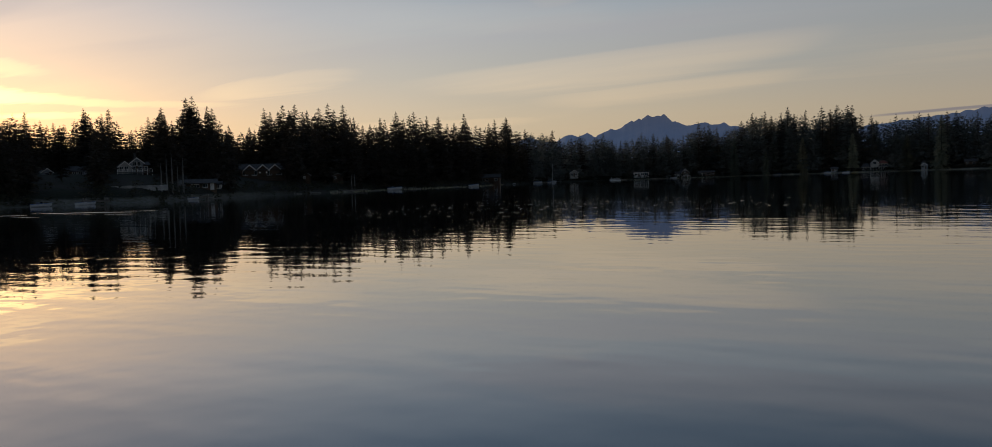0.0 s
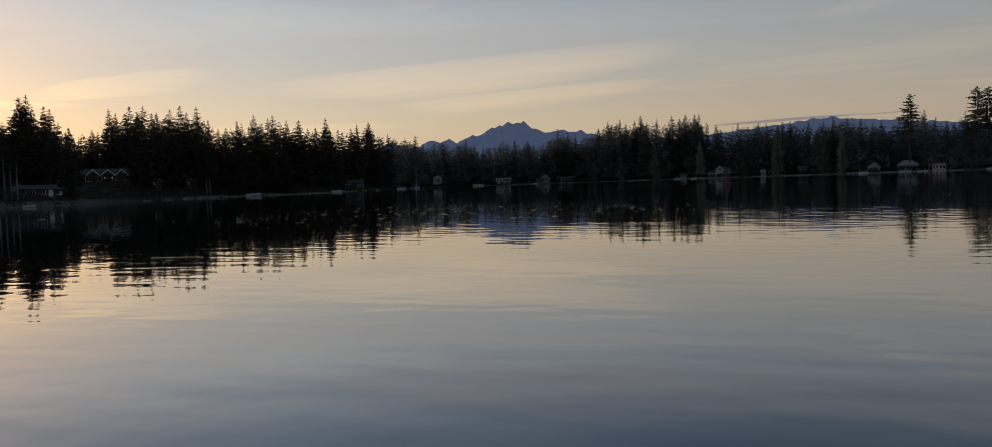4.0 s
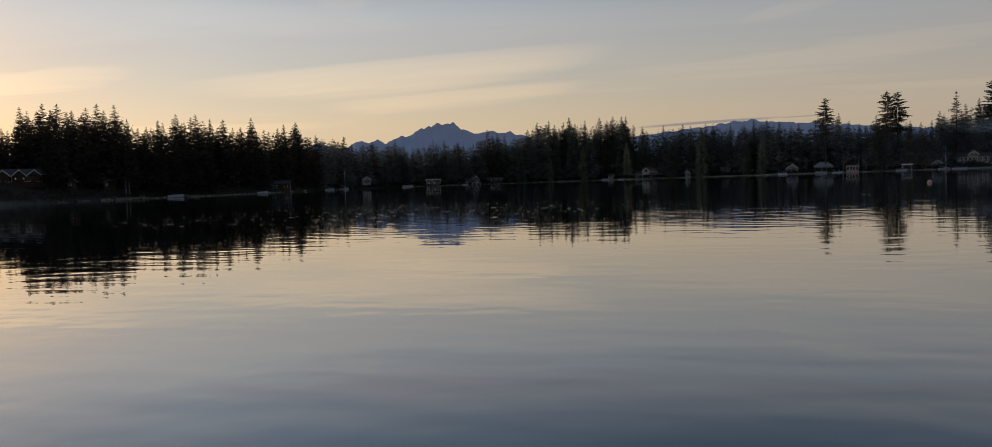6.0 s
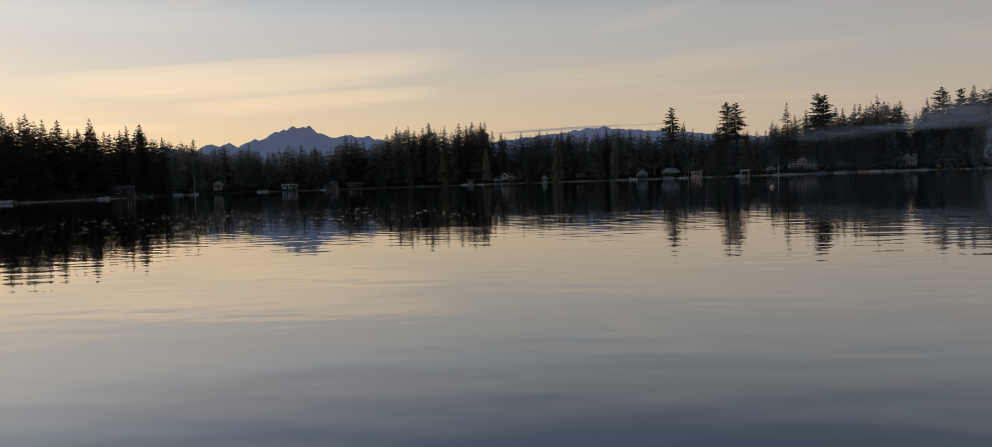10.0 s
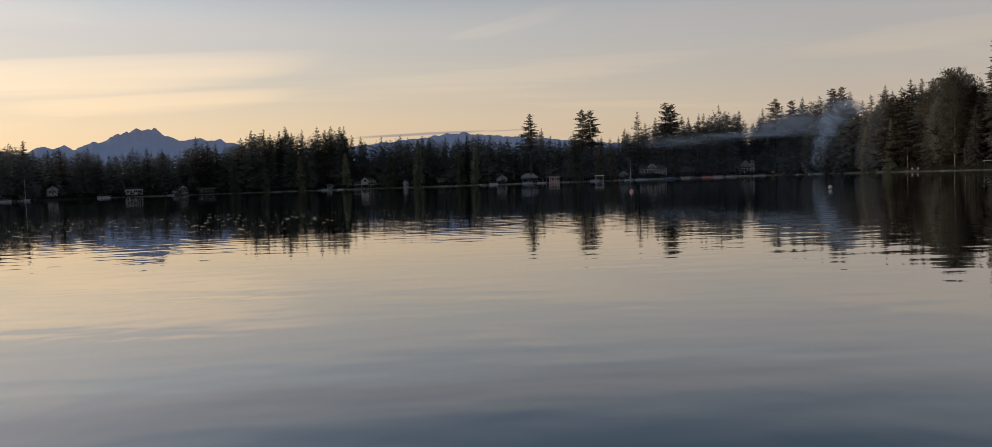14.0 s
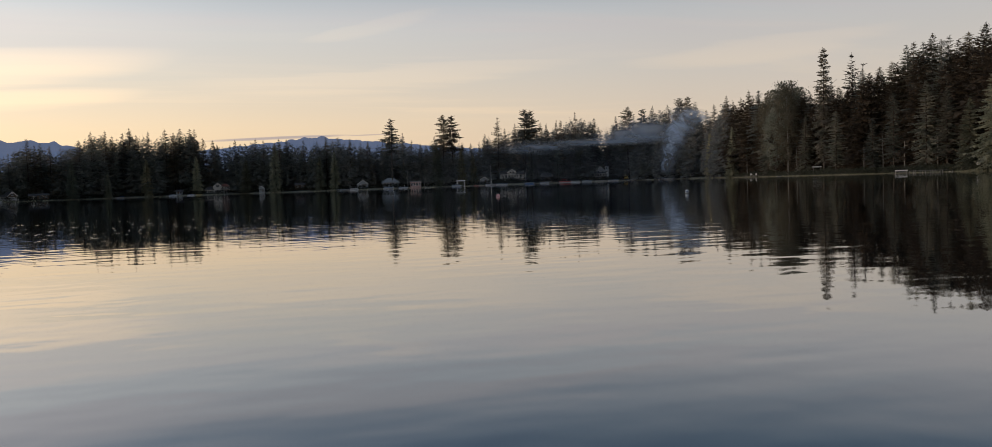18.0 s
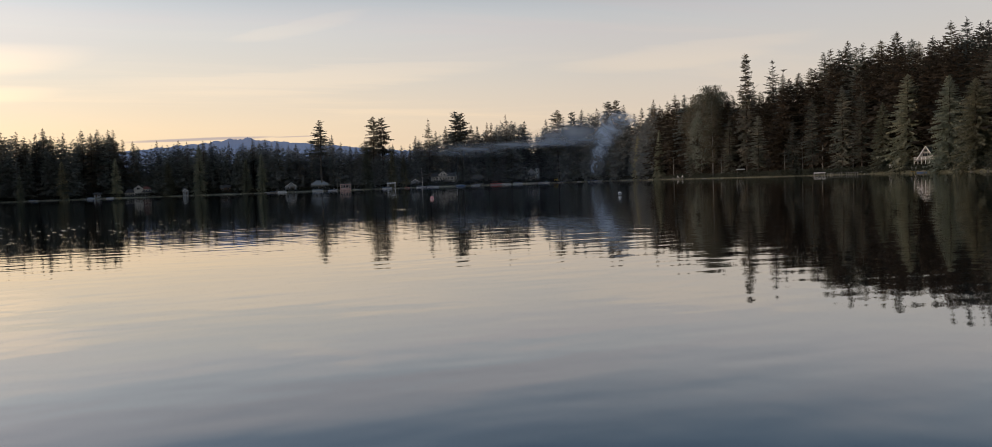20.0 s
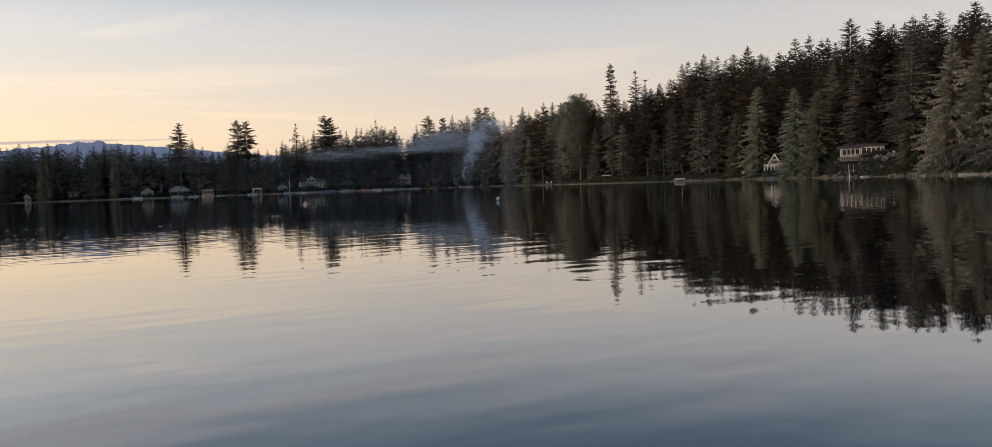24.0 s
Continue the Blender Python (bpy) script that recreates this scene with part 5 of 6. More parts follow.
g = Geo().profile([(-2.75, 0), (2.75, 0), (0, 4.35)], -2.0, 5.0)
part("wall", g, PALE_WOOD, h)
part("roof", gable_roof(-2.75, 2.75, -2.0, 5.0, 0, 4.35, 0.35, 0.18), PALE_ROOF, h)
t_ = Geo()
t_.slab((-3.1, -2.42, -0.6), (0, -2.42, 4.25), (0, -2.42, 4.7), (-3.1, -2.42, -0.15), 0.08)
t_.slab((0, -2.42, 4.25), (3.1, -2.42, -0.6), (3.1, -2.42, -0.15), (0, -2.42, 4.7), 0.08)
part("bargeboard", t_, WHITE, h)
for x in (-0.62, 0.1, 0.82):
    window(h, x, -2.0, 1.15, 0.48, 0.95, 0, TIMBER)
window(h, 0, -2.0, 2.75, 0.8, 0.6, 1, TIMBER)
door(h, 1.5, -2.0, 0.0, 0.75, 1.75, TIMBER)
porch(h, -3.4, 2.6, -2.0, 0, 2.2, 1.5, 6)
h = site("house", "long low white flat-roofed house with a wall of windows", 52.25, 11, 4.7, turn=2, size=0.82)
block(h, -0.9, 5.2, -2.4, 3.5, 0, 2.75, 0.8, "flat", PALE_WOOD, DARK_ROOF, over=0.9)
block(h, -6.0, -0.9, -1.6, 3.5, 0, 2.35, 0.7, "flat", PALE_WOOD, DARK_ROOF, over=0.8)
for x in (-0.1, 1.15, 2.4, 3.65):
    window(h, x, -2.4, 0.75, 1.05, 1.55, 0)
window(h, 4.65, -2.4, 0.9, 0.6, 1.3, 0)
for x in (-5.2, -4.0, -2.95, -1.75):
    window(h, x, -1.6, 0.6, 0.9, 1.5, 0)
for x in (-6.3, -3.5, -0.7):
    part("post", Geo().box(x - 0.08, -2.3, -0.9, x + 0.08, -2.14, 2.3), WHITE, h)
part("terrace", Geo().box(-6.8, -3.2, -0.7, 5.6, -1.6, -0.08, 0.1), ROCK, h)
part("skylight", Geo().box(1.2, 0.6, 2.9, 3.8, 2.0, 3.5), DARK_GLASS, h)

# ---- docks, boats, buoys ----
def dock(az, r, length, width, turn=0.0, z=0.55, label="weathered wooden dock on posts"):
    """A deck of boards on beams and posts."""
    d = thing("dock", afloat(az, r, turn), label, "dock", "docks along the shore")
    n = max(4, int(length / 0.9))
    for i in range(n):
        x = -length / 2 + length * i / n
        part("deck_panel", Geo().box(x + 0.012, -width / 2, z - 0.06, x + length / n - 0.012, width / 2, z + 0.02 * (i % 3) * 0.5), TIMBER, d)
    for y in (-width / 2 + 0.15, width / 2 - 0.15):
        part("beam", Geo().box(-length / 2, y - 0.07, z - 0.26, length / 2, y + 0.07, z - 0.065), TIMBER, d)
        for i in range(max(2, int(length / 3) + 1)):
            x = -length / 2 + 0.3 + (length - 0.6) * i / max(1, int(length / 3))
            part("post", Geo().tube([(x, y, -2.4), (x, y, z + 0.35)], 0.11, 7), TIMBER, d)
    return d


def hull_geo(L, W, H, sheer=0.25):
    """A planked hull: sections from a raked bow to a flat stern, with a rounded chine."""
    g = Geo()
    st = 9
    for i in range(st):
        s = i / (st - 1)
        x = -L / 2 + L * s
        w = W / 2 * (1 - max(0.0, (s - 0.45) / 0.55) ** 2.2) + 0.015
        top = H + sheer * s * s
        keel = -0.12 + 0.45 * max(0.0, (s - 0.7) / 0.3) ** 2
        g.v.extend([(x, -w, top), (x, -w * 0.93, keel + (top - keel) * 0.35), (x, -w * 0.55, keel + 0.06), (x, 0, keel),
                    (x, w * 0.55, keel + 0.06), (x, w * 0.93, keel + (top - keel) * 0.35), (x, w, top)])
    for i in range(st - 1):
        a, b = i * 7, (i + 1) * 7
        g.f.extend((a + k, b + k, b + k + 1, a + k + 1) for k in range(6))
        g.f.append((a + 6, b + 6, b, a))
    g.f.append(tuple(range(7)))
    return g


def outboard(parent, L, H):
    m = part("outboard_motor", Geo().box(-L / 2 - 0.42, -0.2, H - 0.05, -L / 2 - 0.02, 0.2, H + 0.45, 0.08).box(-L / 2 - 0.3, -0.07, -0.35, -L / 2 - 0.14, 0.07, H - 0.04), BLACK, parent)
    return m


def boat(az, r, turn, L, kind, mat=None, label=""):
    mat = mat or HULL_WHITE
    names = {"runabout": ("motorboat", "white open motorboat with a low windscreen"), "covered": ("motorboat", "white motorboat under a grey canvas cover"),
             "pontoon": ("pontoon_boat", "pontoon boat with railings and a canopy"), "dinghy": ("dinghy", "small pale rowing dinghy"),
             "sail": ("sailboat", "small white sailboat with a tall bare mast")}
    name, text = names[kind]
    small = 0.5 if L < 3.2 else 1.0
    L /= small
    W, H = L * 0.36, 0.5 + L * 0.045
    b = thing(name, afloat(az, r, turn), label or text, "boat", "boats along the shore")
    b.scale = (small,) * 3
    if kind == "pontoon":
        for y in (-W * 0.36, W * 0.36):
            part("pontoon", Geo().tube([(-L / 2, y, 0.1), (-L / 2 + 0.2, y, 0.1), (L / 2 - 0.6, y, 0.1), (L / 2, y, 0.28)], [0.2, 0.3, 0.3, 0.08], 9), ALLOY, b, smooth=True)
        part("deck", Geo().box(-L / 2, -W / 2, 0.42, L / 2 - 0.3, W / 2, 0.52), TIMBER, b)
        for y in (-W / 2 + 0.03, W / 2 - 0.03):
            part("side_panel", Geo().box(-L / 2 + 0.1, y - 0.03, 0.6, L / 2 - 0.5, y + 0.03, 1.15), mat, b)
            part("rail", Geo().tube([(-L / 2 + 0.1, y, 1.25), (L / 2 - 0.5, y, 1.25)], 0.03), ALLOY, b)
        part("seat", Geo().box(-L / 2 + 0.3, -W / 2 + 0.15, 0.52, -L / 2 + 1.0, W / 2 - 0.15, 1.1, 0.05), HULL_WHITE, b)
        for x in (-L * 0.32, L * 0.12):
            for y in (-W / 2 + 0.06, W / 2 - 0.06):
                part("canopy_post", Geo().tube([(x, y, 0.52), (x, y, 2.3)], 0.03), ALLOY, b)
        part("canopy", Geo().slab((-L * 0.36, -W / 2, 2.3), (L * 0.16, -W / 2, 2.3), (L * 0.16, W / 2, 2.3), (-L * 0.36, W / 2, 2.3), 0.1), mat if mat != HULL_WHITE else CANVAS, b)
        outboard(b, L, 0.6)
        return b
    part("hull", hull_geo(L, W, H), mat, b)
    part("gunwale", Geo().tube([(-L / 2, -W / 2, H), (0, -W / 2, H + 0.07), (L * 0.3, -W * 0.36, H + 0.17), (L / 2, 0, H + 0.27), (L * 0.3, W * 0.36, H + 0.17), (0, W / 2, H + 0.07), (-L / 2, W / 2, H)], 0.05, 5), HULL_WHITE if mat != HULL_WHITE else BLUE_BAND, b)
    if kind == "dinghy":
        for x in (-L * 0.3, 0.05, L * 0.25):
            part("thwart", Geo().box(x - 0.12, -W * 0.42, H + 0.0, x + 0.12, W * 0.42, H + 0.06), TIMBER, b)
    elif kind == "runabout":
        g = Geo().slab((L * 0.05, -W * 0.42, H + 0.05), (L * 0.05, W * 0.42, H + 0.05), (-L * 0.02, W * 0.36, H + 0.55), (-L * 0.02, -W * 0.36, H + 0.55), 0.03)
        part("windscreen", g, DARK_GLASS, b)
        part("foredeck", Geo().prism([(L * 0.06, -W * 0.42), (L * 0.3, -W * 0.3), (L * 0.45, -0.05), (L * 0.45, 0.05), (L * 0.3, W * 0.3), (L * 0.06, W * 0.42)], H + 0.1, H + 0.16), HULL_WHITE, b)
        for y in (-W * 0.22, W * 0.22):
            part("seat", Geo().box(-L * 0.2, y - 0.22, H, -L * 0.1, y + 0.22, H + 0.5, 0.04), CANVAS, b)
        outboard(b, L, H)
    elif kind == "covered":
        g = Geo()
        g.slab((-L * 0.48, -W * 0.47, H + 0.04), (L * 0.35, -W * 0.32, H + 0.18), (L * 0.15, 0, H + 0.75), (-L * 0.42, 0, H + 0.45), 0.04)
        g.slab((-L * 0.42, 0, H + 0.45), (L * 0.15, 0, H + 0.75), (L * 0.35, W * 0.32, H + 0.18), (-L * 0.48, W * 0.47, H + 0.04), 0.04)
        part("cover", g, CANVAS, b)
        outboard(b, L, H)
    elif kind == "sail":
        m = L * 2.0
        part("mast", Geo().tube([(L * 0.08, 0, H - 0.2), (L * 0.08, 0, m)], [0.14, 0.09], 8), WHITE, b)
        part("boom", Geo().tube([(L * 0.08, 0, H + 0.9), (-L * 0.42, 0, H + 0.85)], 0.07, 6), ALLOY, b)
        part("furled_sail", Geo().tube([(L * 0.05, 0, H + 1.02), (-L * 0.2, 0, H + 1.05), (-L * 0.4, 0, H + 0.96)], [0.16, 0.15, 0.07], 7), CANVAS, b)
        part("cabin", Geo().box(-L * 0.05, -W * 0.28, H, L * 0.26, W * 0.28, H + 0.4, 0.12), HULL_WHITE, b)
        for y in (-W * 0.46, W * 0.46):
            part("stay", Geo().tube([(L * 0.06, y, H), (L * 0.08, 0, m * 0.9)], 0.012, 3), ALLOY, b)
    return b


def buoy(az, r, mat, band, label, size, lift):
    b = thing("mooring_buoy", afloat(az, r, 0, lift), label, "buoy", "mooring buoys")
    b.scale = (size, size, size * 0.78)
    prof = [(0.01, -0.22), (0.15, -0.2), (0.25, -0.1), (0.285, 0.03), (0.28, 0.12), (0.23, 0.24), (0.13, 0.32), (0.05, 0.345), (0.01, 0.35)]
    part("float", Geo().lathe([(q * 0.85, z) for q, z in prof], 24), mat, b, smooth=True)
    part("stripe", Geo().lathe([(0.244, 0.05), (0.2475, 0.055), (0.2465, 0.11), (0.241, 0.115)], 24), band, b, smooth=True)
    eye_ = Geo().tube([(0.06 * math.cos(a), 0, 0.39 + 0.06 * math.sin(a)) for a in (2 * math.pi * i / 10 for i in range(11))], 0.014, 5)
    part("ring", eye_, ALLOY, b)


buoy(12.95, 78, PINK_FLOAT, WHITE_FLOAT, "faded red round mooring buoy with a pale stripe", 0.8, 0.02)
buoy(25.32, 63, WHITE_FLOAT, BLUE_BAND, "white round mooring buoy with a blue stripe", 0.6, 0.12)

for az, out, L, W, turn in ((-54.6, -2, 3.5, 1.2, 20), (-48.4, -2, 3, 1.2, 15), (-38.4, -5, 8, 2.0, 30), (-34.9, -5, 7, 1.8, 20), (-25.2, -6, 10, 2.2, 40),
                           (-20.0, -7, 12, 2.2, 35), (-17.15, -10, 15, 2.2, 10), (-9.3, -5, 13, 2.2, 15), (-5.5, -4, 8, 2.0, 30), (-3.1, -5, 8, 2.0, 60), (4.8, -7, 10, 2.4, 12),
                           (8.1, -7, 16, 2.4, 6), (11.9, -6, 12, 2.4, 20), (14.9, -6, 10, 2.2, 50), (17.7, -7, 14, 2.4, 8), (20.6, -7, 16, 2.4, 6), (22.9, -5, 10, 2.4, 10),
                           (24.6, -4, 12, 2.2, 8), (26.9, -4, 12, 2.0, 10)):
    dock(az, edge(az) + out, L, W, turn)
dock(32.26, 408, 7.2, 2.2, 4, 0.75, "pale wooden platform dock on posts")

for az, out, turn, L, kind, mat in (
        (-57.59, -6, 10, 2.5, "runabout", None), (-55.4, -5, -20, 1.5, "dinghy", None), (-54.9, -4, 10, 1.4, "dinghy", None), (-48.8, -4, 15, 1.8, "dinghy", None),
        (-35.56, -8, 8, 4.2, "runabout", None), (-30.07, -4, 20, 4.0, "dinghy", None), (-25.6, -8, 15, 5.0, "covered", None), (-24.6, -9, 20, 5.2, "sail", None),
        (-20.24, -9, 5, 7.5, "pontoon", None), (-16.3, -9, 8, 5.0, "runabout", None), (-9.6, -6, 12, 4.5, "dinghy", None), (-6.5, -5, 10, 4.8, "covered", None),
        (-5.4, -6, -30, 5.0, "runabout", None), (4.5, -9, 5, 6.0, "runabout", None), (5.15, -8, 8, 6.0, "pontoon", None), (7.5, -9, 4, 7.0, "covered", None),
        (8.5, -9, -4, 6.0, "runabout", None), (12.2, -8, 6, 6.5, "covered", None), (15.2, -8, 10, 5.0, "covered", None), (15.55, -9, -6, 4.5, "runabout", None),
        (17.3, -9, 6, 6.5, "covered", HULL_BLUE), (18.35, -9, 4, 6.5, "runabout", None), (19.8, -9, 6, 8.5, "pontoon", HULL_RED), (20.5, -9, 4, 7.0, "pontoon", None),
        (21.3, -9, 6, 7.0, "covered", None), (22.95, -8, 12, 4.5, "runabout", None), (23.3, -8, -8, 4.5, "covered", None), (24.3, -7, 20, 4.0, "dinghy", None),
        (26.4, -6, 25, 5.5, "covered", None), (26.85, -6, 10, 6.0, "runabout", None)):
    boat(az, edge(az) + out, turn, L, kind, mat, "red and white pontoon boat with a red canopy" if mat == HULL_RED else "")
boat(14.58, 552, 25, 6.75, "sail")

# a canopied boat lift on the far shore
lift = thing("boat_lift", afloat(12.5, edge(12.5) - 6, 8), "pale metal boat lift with a canopy frame", "boat lift")
for x in (-2.4, 2.4):
    for y in (-1.3, 1.3):
        part("post", Geo().tube([(x, y, -2.0), (x, y, 3.6)], 0.09, 6), ALLOY, lift)
for y in (-1.3, 1.3):
    part("rail", Geo().tube([(-2.4, y, 0.5), (2.4, y, 0.5)], 0.09, 6), ALLOY, lift)
part("canopy", gable_roof(-2.8, 2.8, -1.6, 1.6, 3.6, 0.5, 0.2, 0.08, "x"), WHITE, lift)

# the float by the east shore: a pale framed swimming platform
raft = thing("swim_platform", afloat(40.95, 289, 6), "white-framed wooden swimming platform on four legs", "platform")
part("deck", Geo().box(-1.75, -1.1, 0.86, 1.75, 1.1, 1.0), DRIFTWOOD, raft)
for x in (-1.6, 1.6):
    for y in (-0.95, 0.95):
        part("leg", Geo().box(x - 0.08, y - 0.08, -1.6, x + 0.08, y + 0.08, 0.86), PALE_WOOD, raft)
part("apron", Geo().box(-1.78, -1.14, 0.72, 1.78, -1.105, 1.12), WHITE, raft)
part("shelf", Geo().box(-1.5, -0.9, 0.2, 1.5, 0.9, 0.3), DRIFTWOOD, raft)
raft = thing("swim_float", afloat(46.85, 249, -8), "low pale swimming float moored before the cabin", "float")
part("deck", Geo().box(-1.5, -1.0, 0.3, 1.5, 1.0, 0.42), DRIFTWOOD, raft)
for y in (-0.7, 0.7):
    part("drum", Geo().tube([(-1.4, y, 0.1), (1.4, y, 0.1)], 0.2, 9), HULL_BLUE, raft)
part("ladder", Geo().box(1.52, -0.3, -0.5, 1.58, -0.24, 0.9).box(1.52, 0.24, -0.5, 1.58, 0.3, 0.9).box(1.52, -0.24, 0.6, 1.58, 0.24, 0.65), ALLOY, raft)

# a low fence of old piles with a rail, along the east shore
fence = thing("pile_fence", afloat(42.7, 281, 22), "row of short weathered piles with a rail at the waterline", "fence")
for i in range(15):
    x = -6.8 + i * 0.97 + 0.2 * math.sin(i * 2.3)
    part("pile", Geo().tube([(x, 0.15 * math.sin(i * 1.7), -2.0), (x + 0.05 * math.sin(i), 0.15 * math.sin(i * 1.7), 0.85 + 0.2 * math.sin(i * 3.1))], [0.13, 0.1], 6), DRIFTWOOD, fence)
part("rail", Geo().box(-7.0, -0.05, 0.62, 7.2, 0.05, 0.76), DRIFTWOOD, fence)

# poles, signs and small things ashore
for az, d, top, label in ((8.84, 3, 11.0, "tall pale bare flagpole by the beach"), (24.86, 8, 12.2, "slim pale lamp pole among the trees")):
    f = thing("flagpole", facing(az, d), label, "pole")
    part("pole", Geo().tube([(0, 0, -0.3), (0, 0, top)], [0.28, 0.16], 8), PALE_BARK, f)
    part("cap", Geo().lathe([(0.01, top - 0.05), (0.2, top), (0.2, top + 0.2), (0.01, top + 0.35)], 8), WHITE, f)
sign = thing("round_sign", facing(45.1, 4), "pale round sign on a short post in the reeds", "sign")
part("disc", Geo().tube([(0, -0.06, 1.6), (0, 0.0, 1.6)], 0.5, 18), WHITE, sign)
part("post", Geo().tube([(0, 0.06, -0.4), (0, 0.06, 1.5)], 0.06, 6), TIMBER, sign)
sh = thing("shelter", facing(36.15, 5), "small open shelter with a pale roof at the wood's edge", "shelter")
for x in (-1.3, 1.3):
    for y in (-0.8, 0.8):
        part("post", Geo().box(x - 0.07, y - 0.07, -0.4, x + 0.07, y + 0.07, 2.4), TIMBER, sh)
part("roof", Geo().slab((-1.7, -1.2, 2.4), (1.7, -1.2, 2.4), (1.7, 1.2, 2.7), (-1.7, 1.2, 2.7), 0.1), WHITE, sh)
part("table", Geo().box(-1.0, -0.4, 0.7, 1.0, 0.4, 0.78).box(-0.8, -0.1, -0.3, -0.7, 0.1, 0.7).box(0.7, -0.1, -0.3, 0.8, 0.1, 0.7), DRIFTWOOD, sh)
play = thing("play_tower", facing(23.97, 4), "yellow plastic play tower with a slide", "play tower")
for x in (-1.2, 1.2):
    for y in (-1.0, 1.0):
        part("post", Geo().box(x - 0.1, y - 0.1, -0.4, x + 0.1, y + 0.1, 2.2), TIMBER, play)
part("side_panel", Geo().box(-1.3, -1.12, 0.9, 1.3, -1.02, 2.1), YELLOW, play)
part("roof", gable_roof(-1.3, 1.3, -1.1, 1.1, 2.2, 0.9, 0.2, 0.1), YELLOW, play)
part("slide", Geo().slab((1.3, -0.4, 1.1), (3.2, -0.4, 0.0), (3.2, 0.4, 0.0), (1.3, 0.4, 1.1), 0.12), YELLOW, play)
stair = thing("landing_stairs", facing(51.49, -0.5, 4, 0.1), "narrow pale wooden stairs with handrails down to the water", "stairs")
for x in (-0.5, 0.5):
    part("stringer", Geo().slab((x - 0.05, -0.9, -0.4), (x + 0.05, -0.9, -0.4), (x + 0.05, 1.6, 1.9), (x - 0.05, 1.6, 1.9), 0.22), DRIFTWOOD, stair)
    part("handrail", Geo().tube([(x, -0.9, 0.7), (x, 1.6, 3.0)], 0.05), DRIFTWOOD, stair)
    for k in range(3):
        part("rail_post", Geo().box(x - 0.05, -0.95 + k * 1.2, -0.9 + k * 1.1, x + 0.05, -0.85 + k * 1.2, 0.75 + k * 1.1), WHITE, stair)
for k in range(8):
    part("tread", Geo().box(-0.45, -0.85 + k * 0.31, -0.2 + k * 0.285, 0.45, -0.55 + k * 0.31, -0.15 + k * 0.285), DRIFTWOOD, stair)

sea = thing("seawall", facing(22.5, 0.9), "low pale stone seawall at the edge of a lawn", "wall")
for i in range(22):
    part("stone_block", Geo().box(-8.8 + i * 0.8 + 0.012, -0.3, -0.9, -8.0 + i * 0.8 - 0.012, 0.3, 0.75 + 0.04 * math.sin(i * 2.3), 0.04), PALE_STONE, sea)

# a lawn wall on the west shore, with the pale trunks beside it
wall = thing("garden_wall", facing(-52.0, 9, 0, 0.35), "long low pale stone retaining wall below a lawn", "wall")
for i in range(14):
    part("stone_block", Geo().box(-4.2 + i * 0.6 + 0.01, -0.3, -0.9, -3.6 + i * 0.6 - 0.01, 0.25, 0.0 + 0.03 * math.sin(i * 2.1), 0.04), PALE_STONE, wall)

# driftwood and rocks
def log(az, d, L, r0, turn, lift=0.0, label="bleached driftwood log lying at the waterline"):
    p = spot(az, d)
    lg = thing("driftwood_log", pose(p.x, p.y, max(p.z, -0.05) + r0 * 0.6 + lift, 0, 0, -az + turn), label, "log", "driftwood")
    rng = random.Random(int(az * 100))
    pts = [(-L / 2 + L * i / 6, rng.gauss(0, 0.05), rng.gauss(0, 0.03)) for i in range(7)]
    part("stem", Geo().tube(pts, [r0 * (1 - 0.07 * i) for i in range(7)], 8), DRIFTWOOD, lg, smooth=True)
    for k in range(3):
        x = rng.uniform(-L * 0.3, L * 0.45)
        part("branch_stub", Geo().tube([(x, 0, 0), (x + rng.uniform(0.2, 0.6), rng.uniform(-0.5, 0.3), rng.uniform(0.2, 0.7))], [r0 * 0.35, 0.03], 5), DRIFTWOOD, lg)


for az, d, L, r0, turn in ((56.4, -0.3, 7.0, 0.2, 3), (58.3, -0.4, 6.0, 0.26, -5), (59.3, 0.2, 4.5, 0.2, 8), (54.9, -0.6, 2.4, 0.14, 40), (52.6, 0.3, 4.5, 0.18, 5), (57.3, 0.8, 3.2, 0.16, 35),
                          (49.6, 0.4, 2.6, 0.13, 25), (43.9, 0.5, 3.0, 0.14, -10), (34.0, 0.4, 4.0, 0.18, 6),
                          (-42.3, 0.2, 3.0, 0.14, 5), (-41.2, 0.3, 4.5, 0.16, -6), (-39.8, 0.2, 3.6, 0.14, 4), (-38.9, 0.4, 4.0, 0.16, 8), (-37.2, 0.3, 5.0, 0.16, -4), (-34.2, 0.3, 4.0, 0.15, 5),
                          (-47.9, 0.3, 2.4, 0.13, 6), (-31.5, 0.3, 4.0, 0.16, 3)):
    log(az, d, L, r0, turn)
# the bleached leaning snag before the hemlock
p_ = spot(56.73, 2.5)
snag = thing("dead_snag", pose(p_.x, p_.y, p_.z - 0.3, 0, -4.0, -56.7), "tall bleached dead trunk leaning among brown boughs", "snag")
part("trunk", Geo().tube([(0, 0, 0), (0.1, 0, 4), (-0.05, 0.1, 9), (0.1, 0, 14.5)], [0.36, 0.3, 0.2, 0.05], 9), PALE_BARK, snag, smooth=True)
rng_ = random.Random(8)
for i in range(14):
    z, a = rng_.uniform(3.0, 12.5), rng_.uniform(0, 6.28)
    L = rng_.uniform(0.8, 2.6)
    part("dead_branch", Geo().tube([(0, 0, z), (math.cos(a) * L * 0.6, math.sin(a) * L * 0.6, z + 0.1 * L), (math.cos(a) * L, math.sin(a) * L, z - 0.25 * L)], [0.06, 0.04, 0.012], 4), DRIFTWOOD, snag)
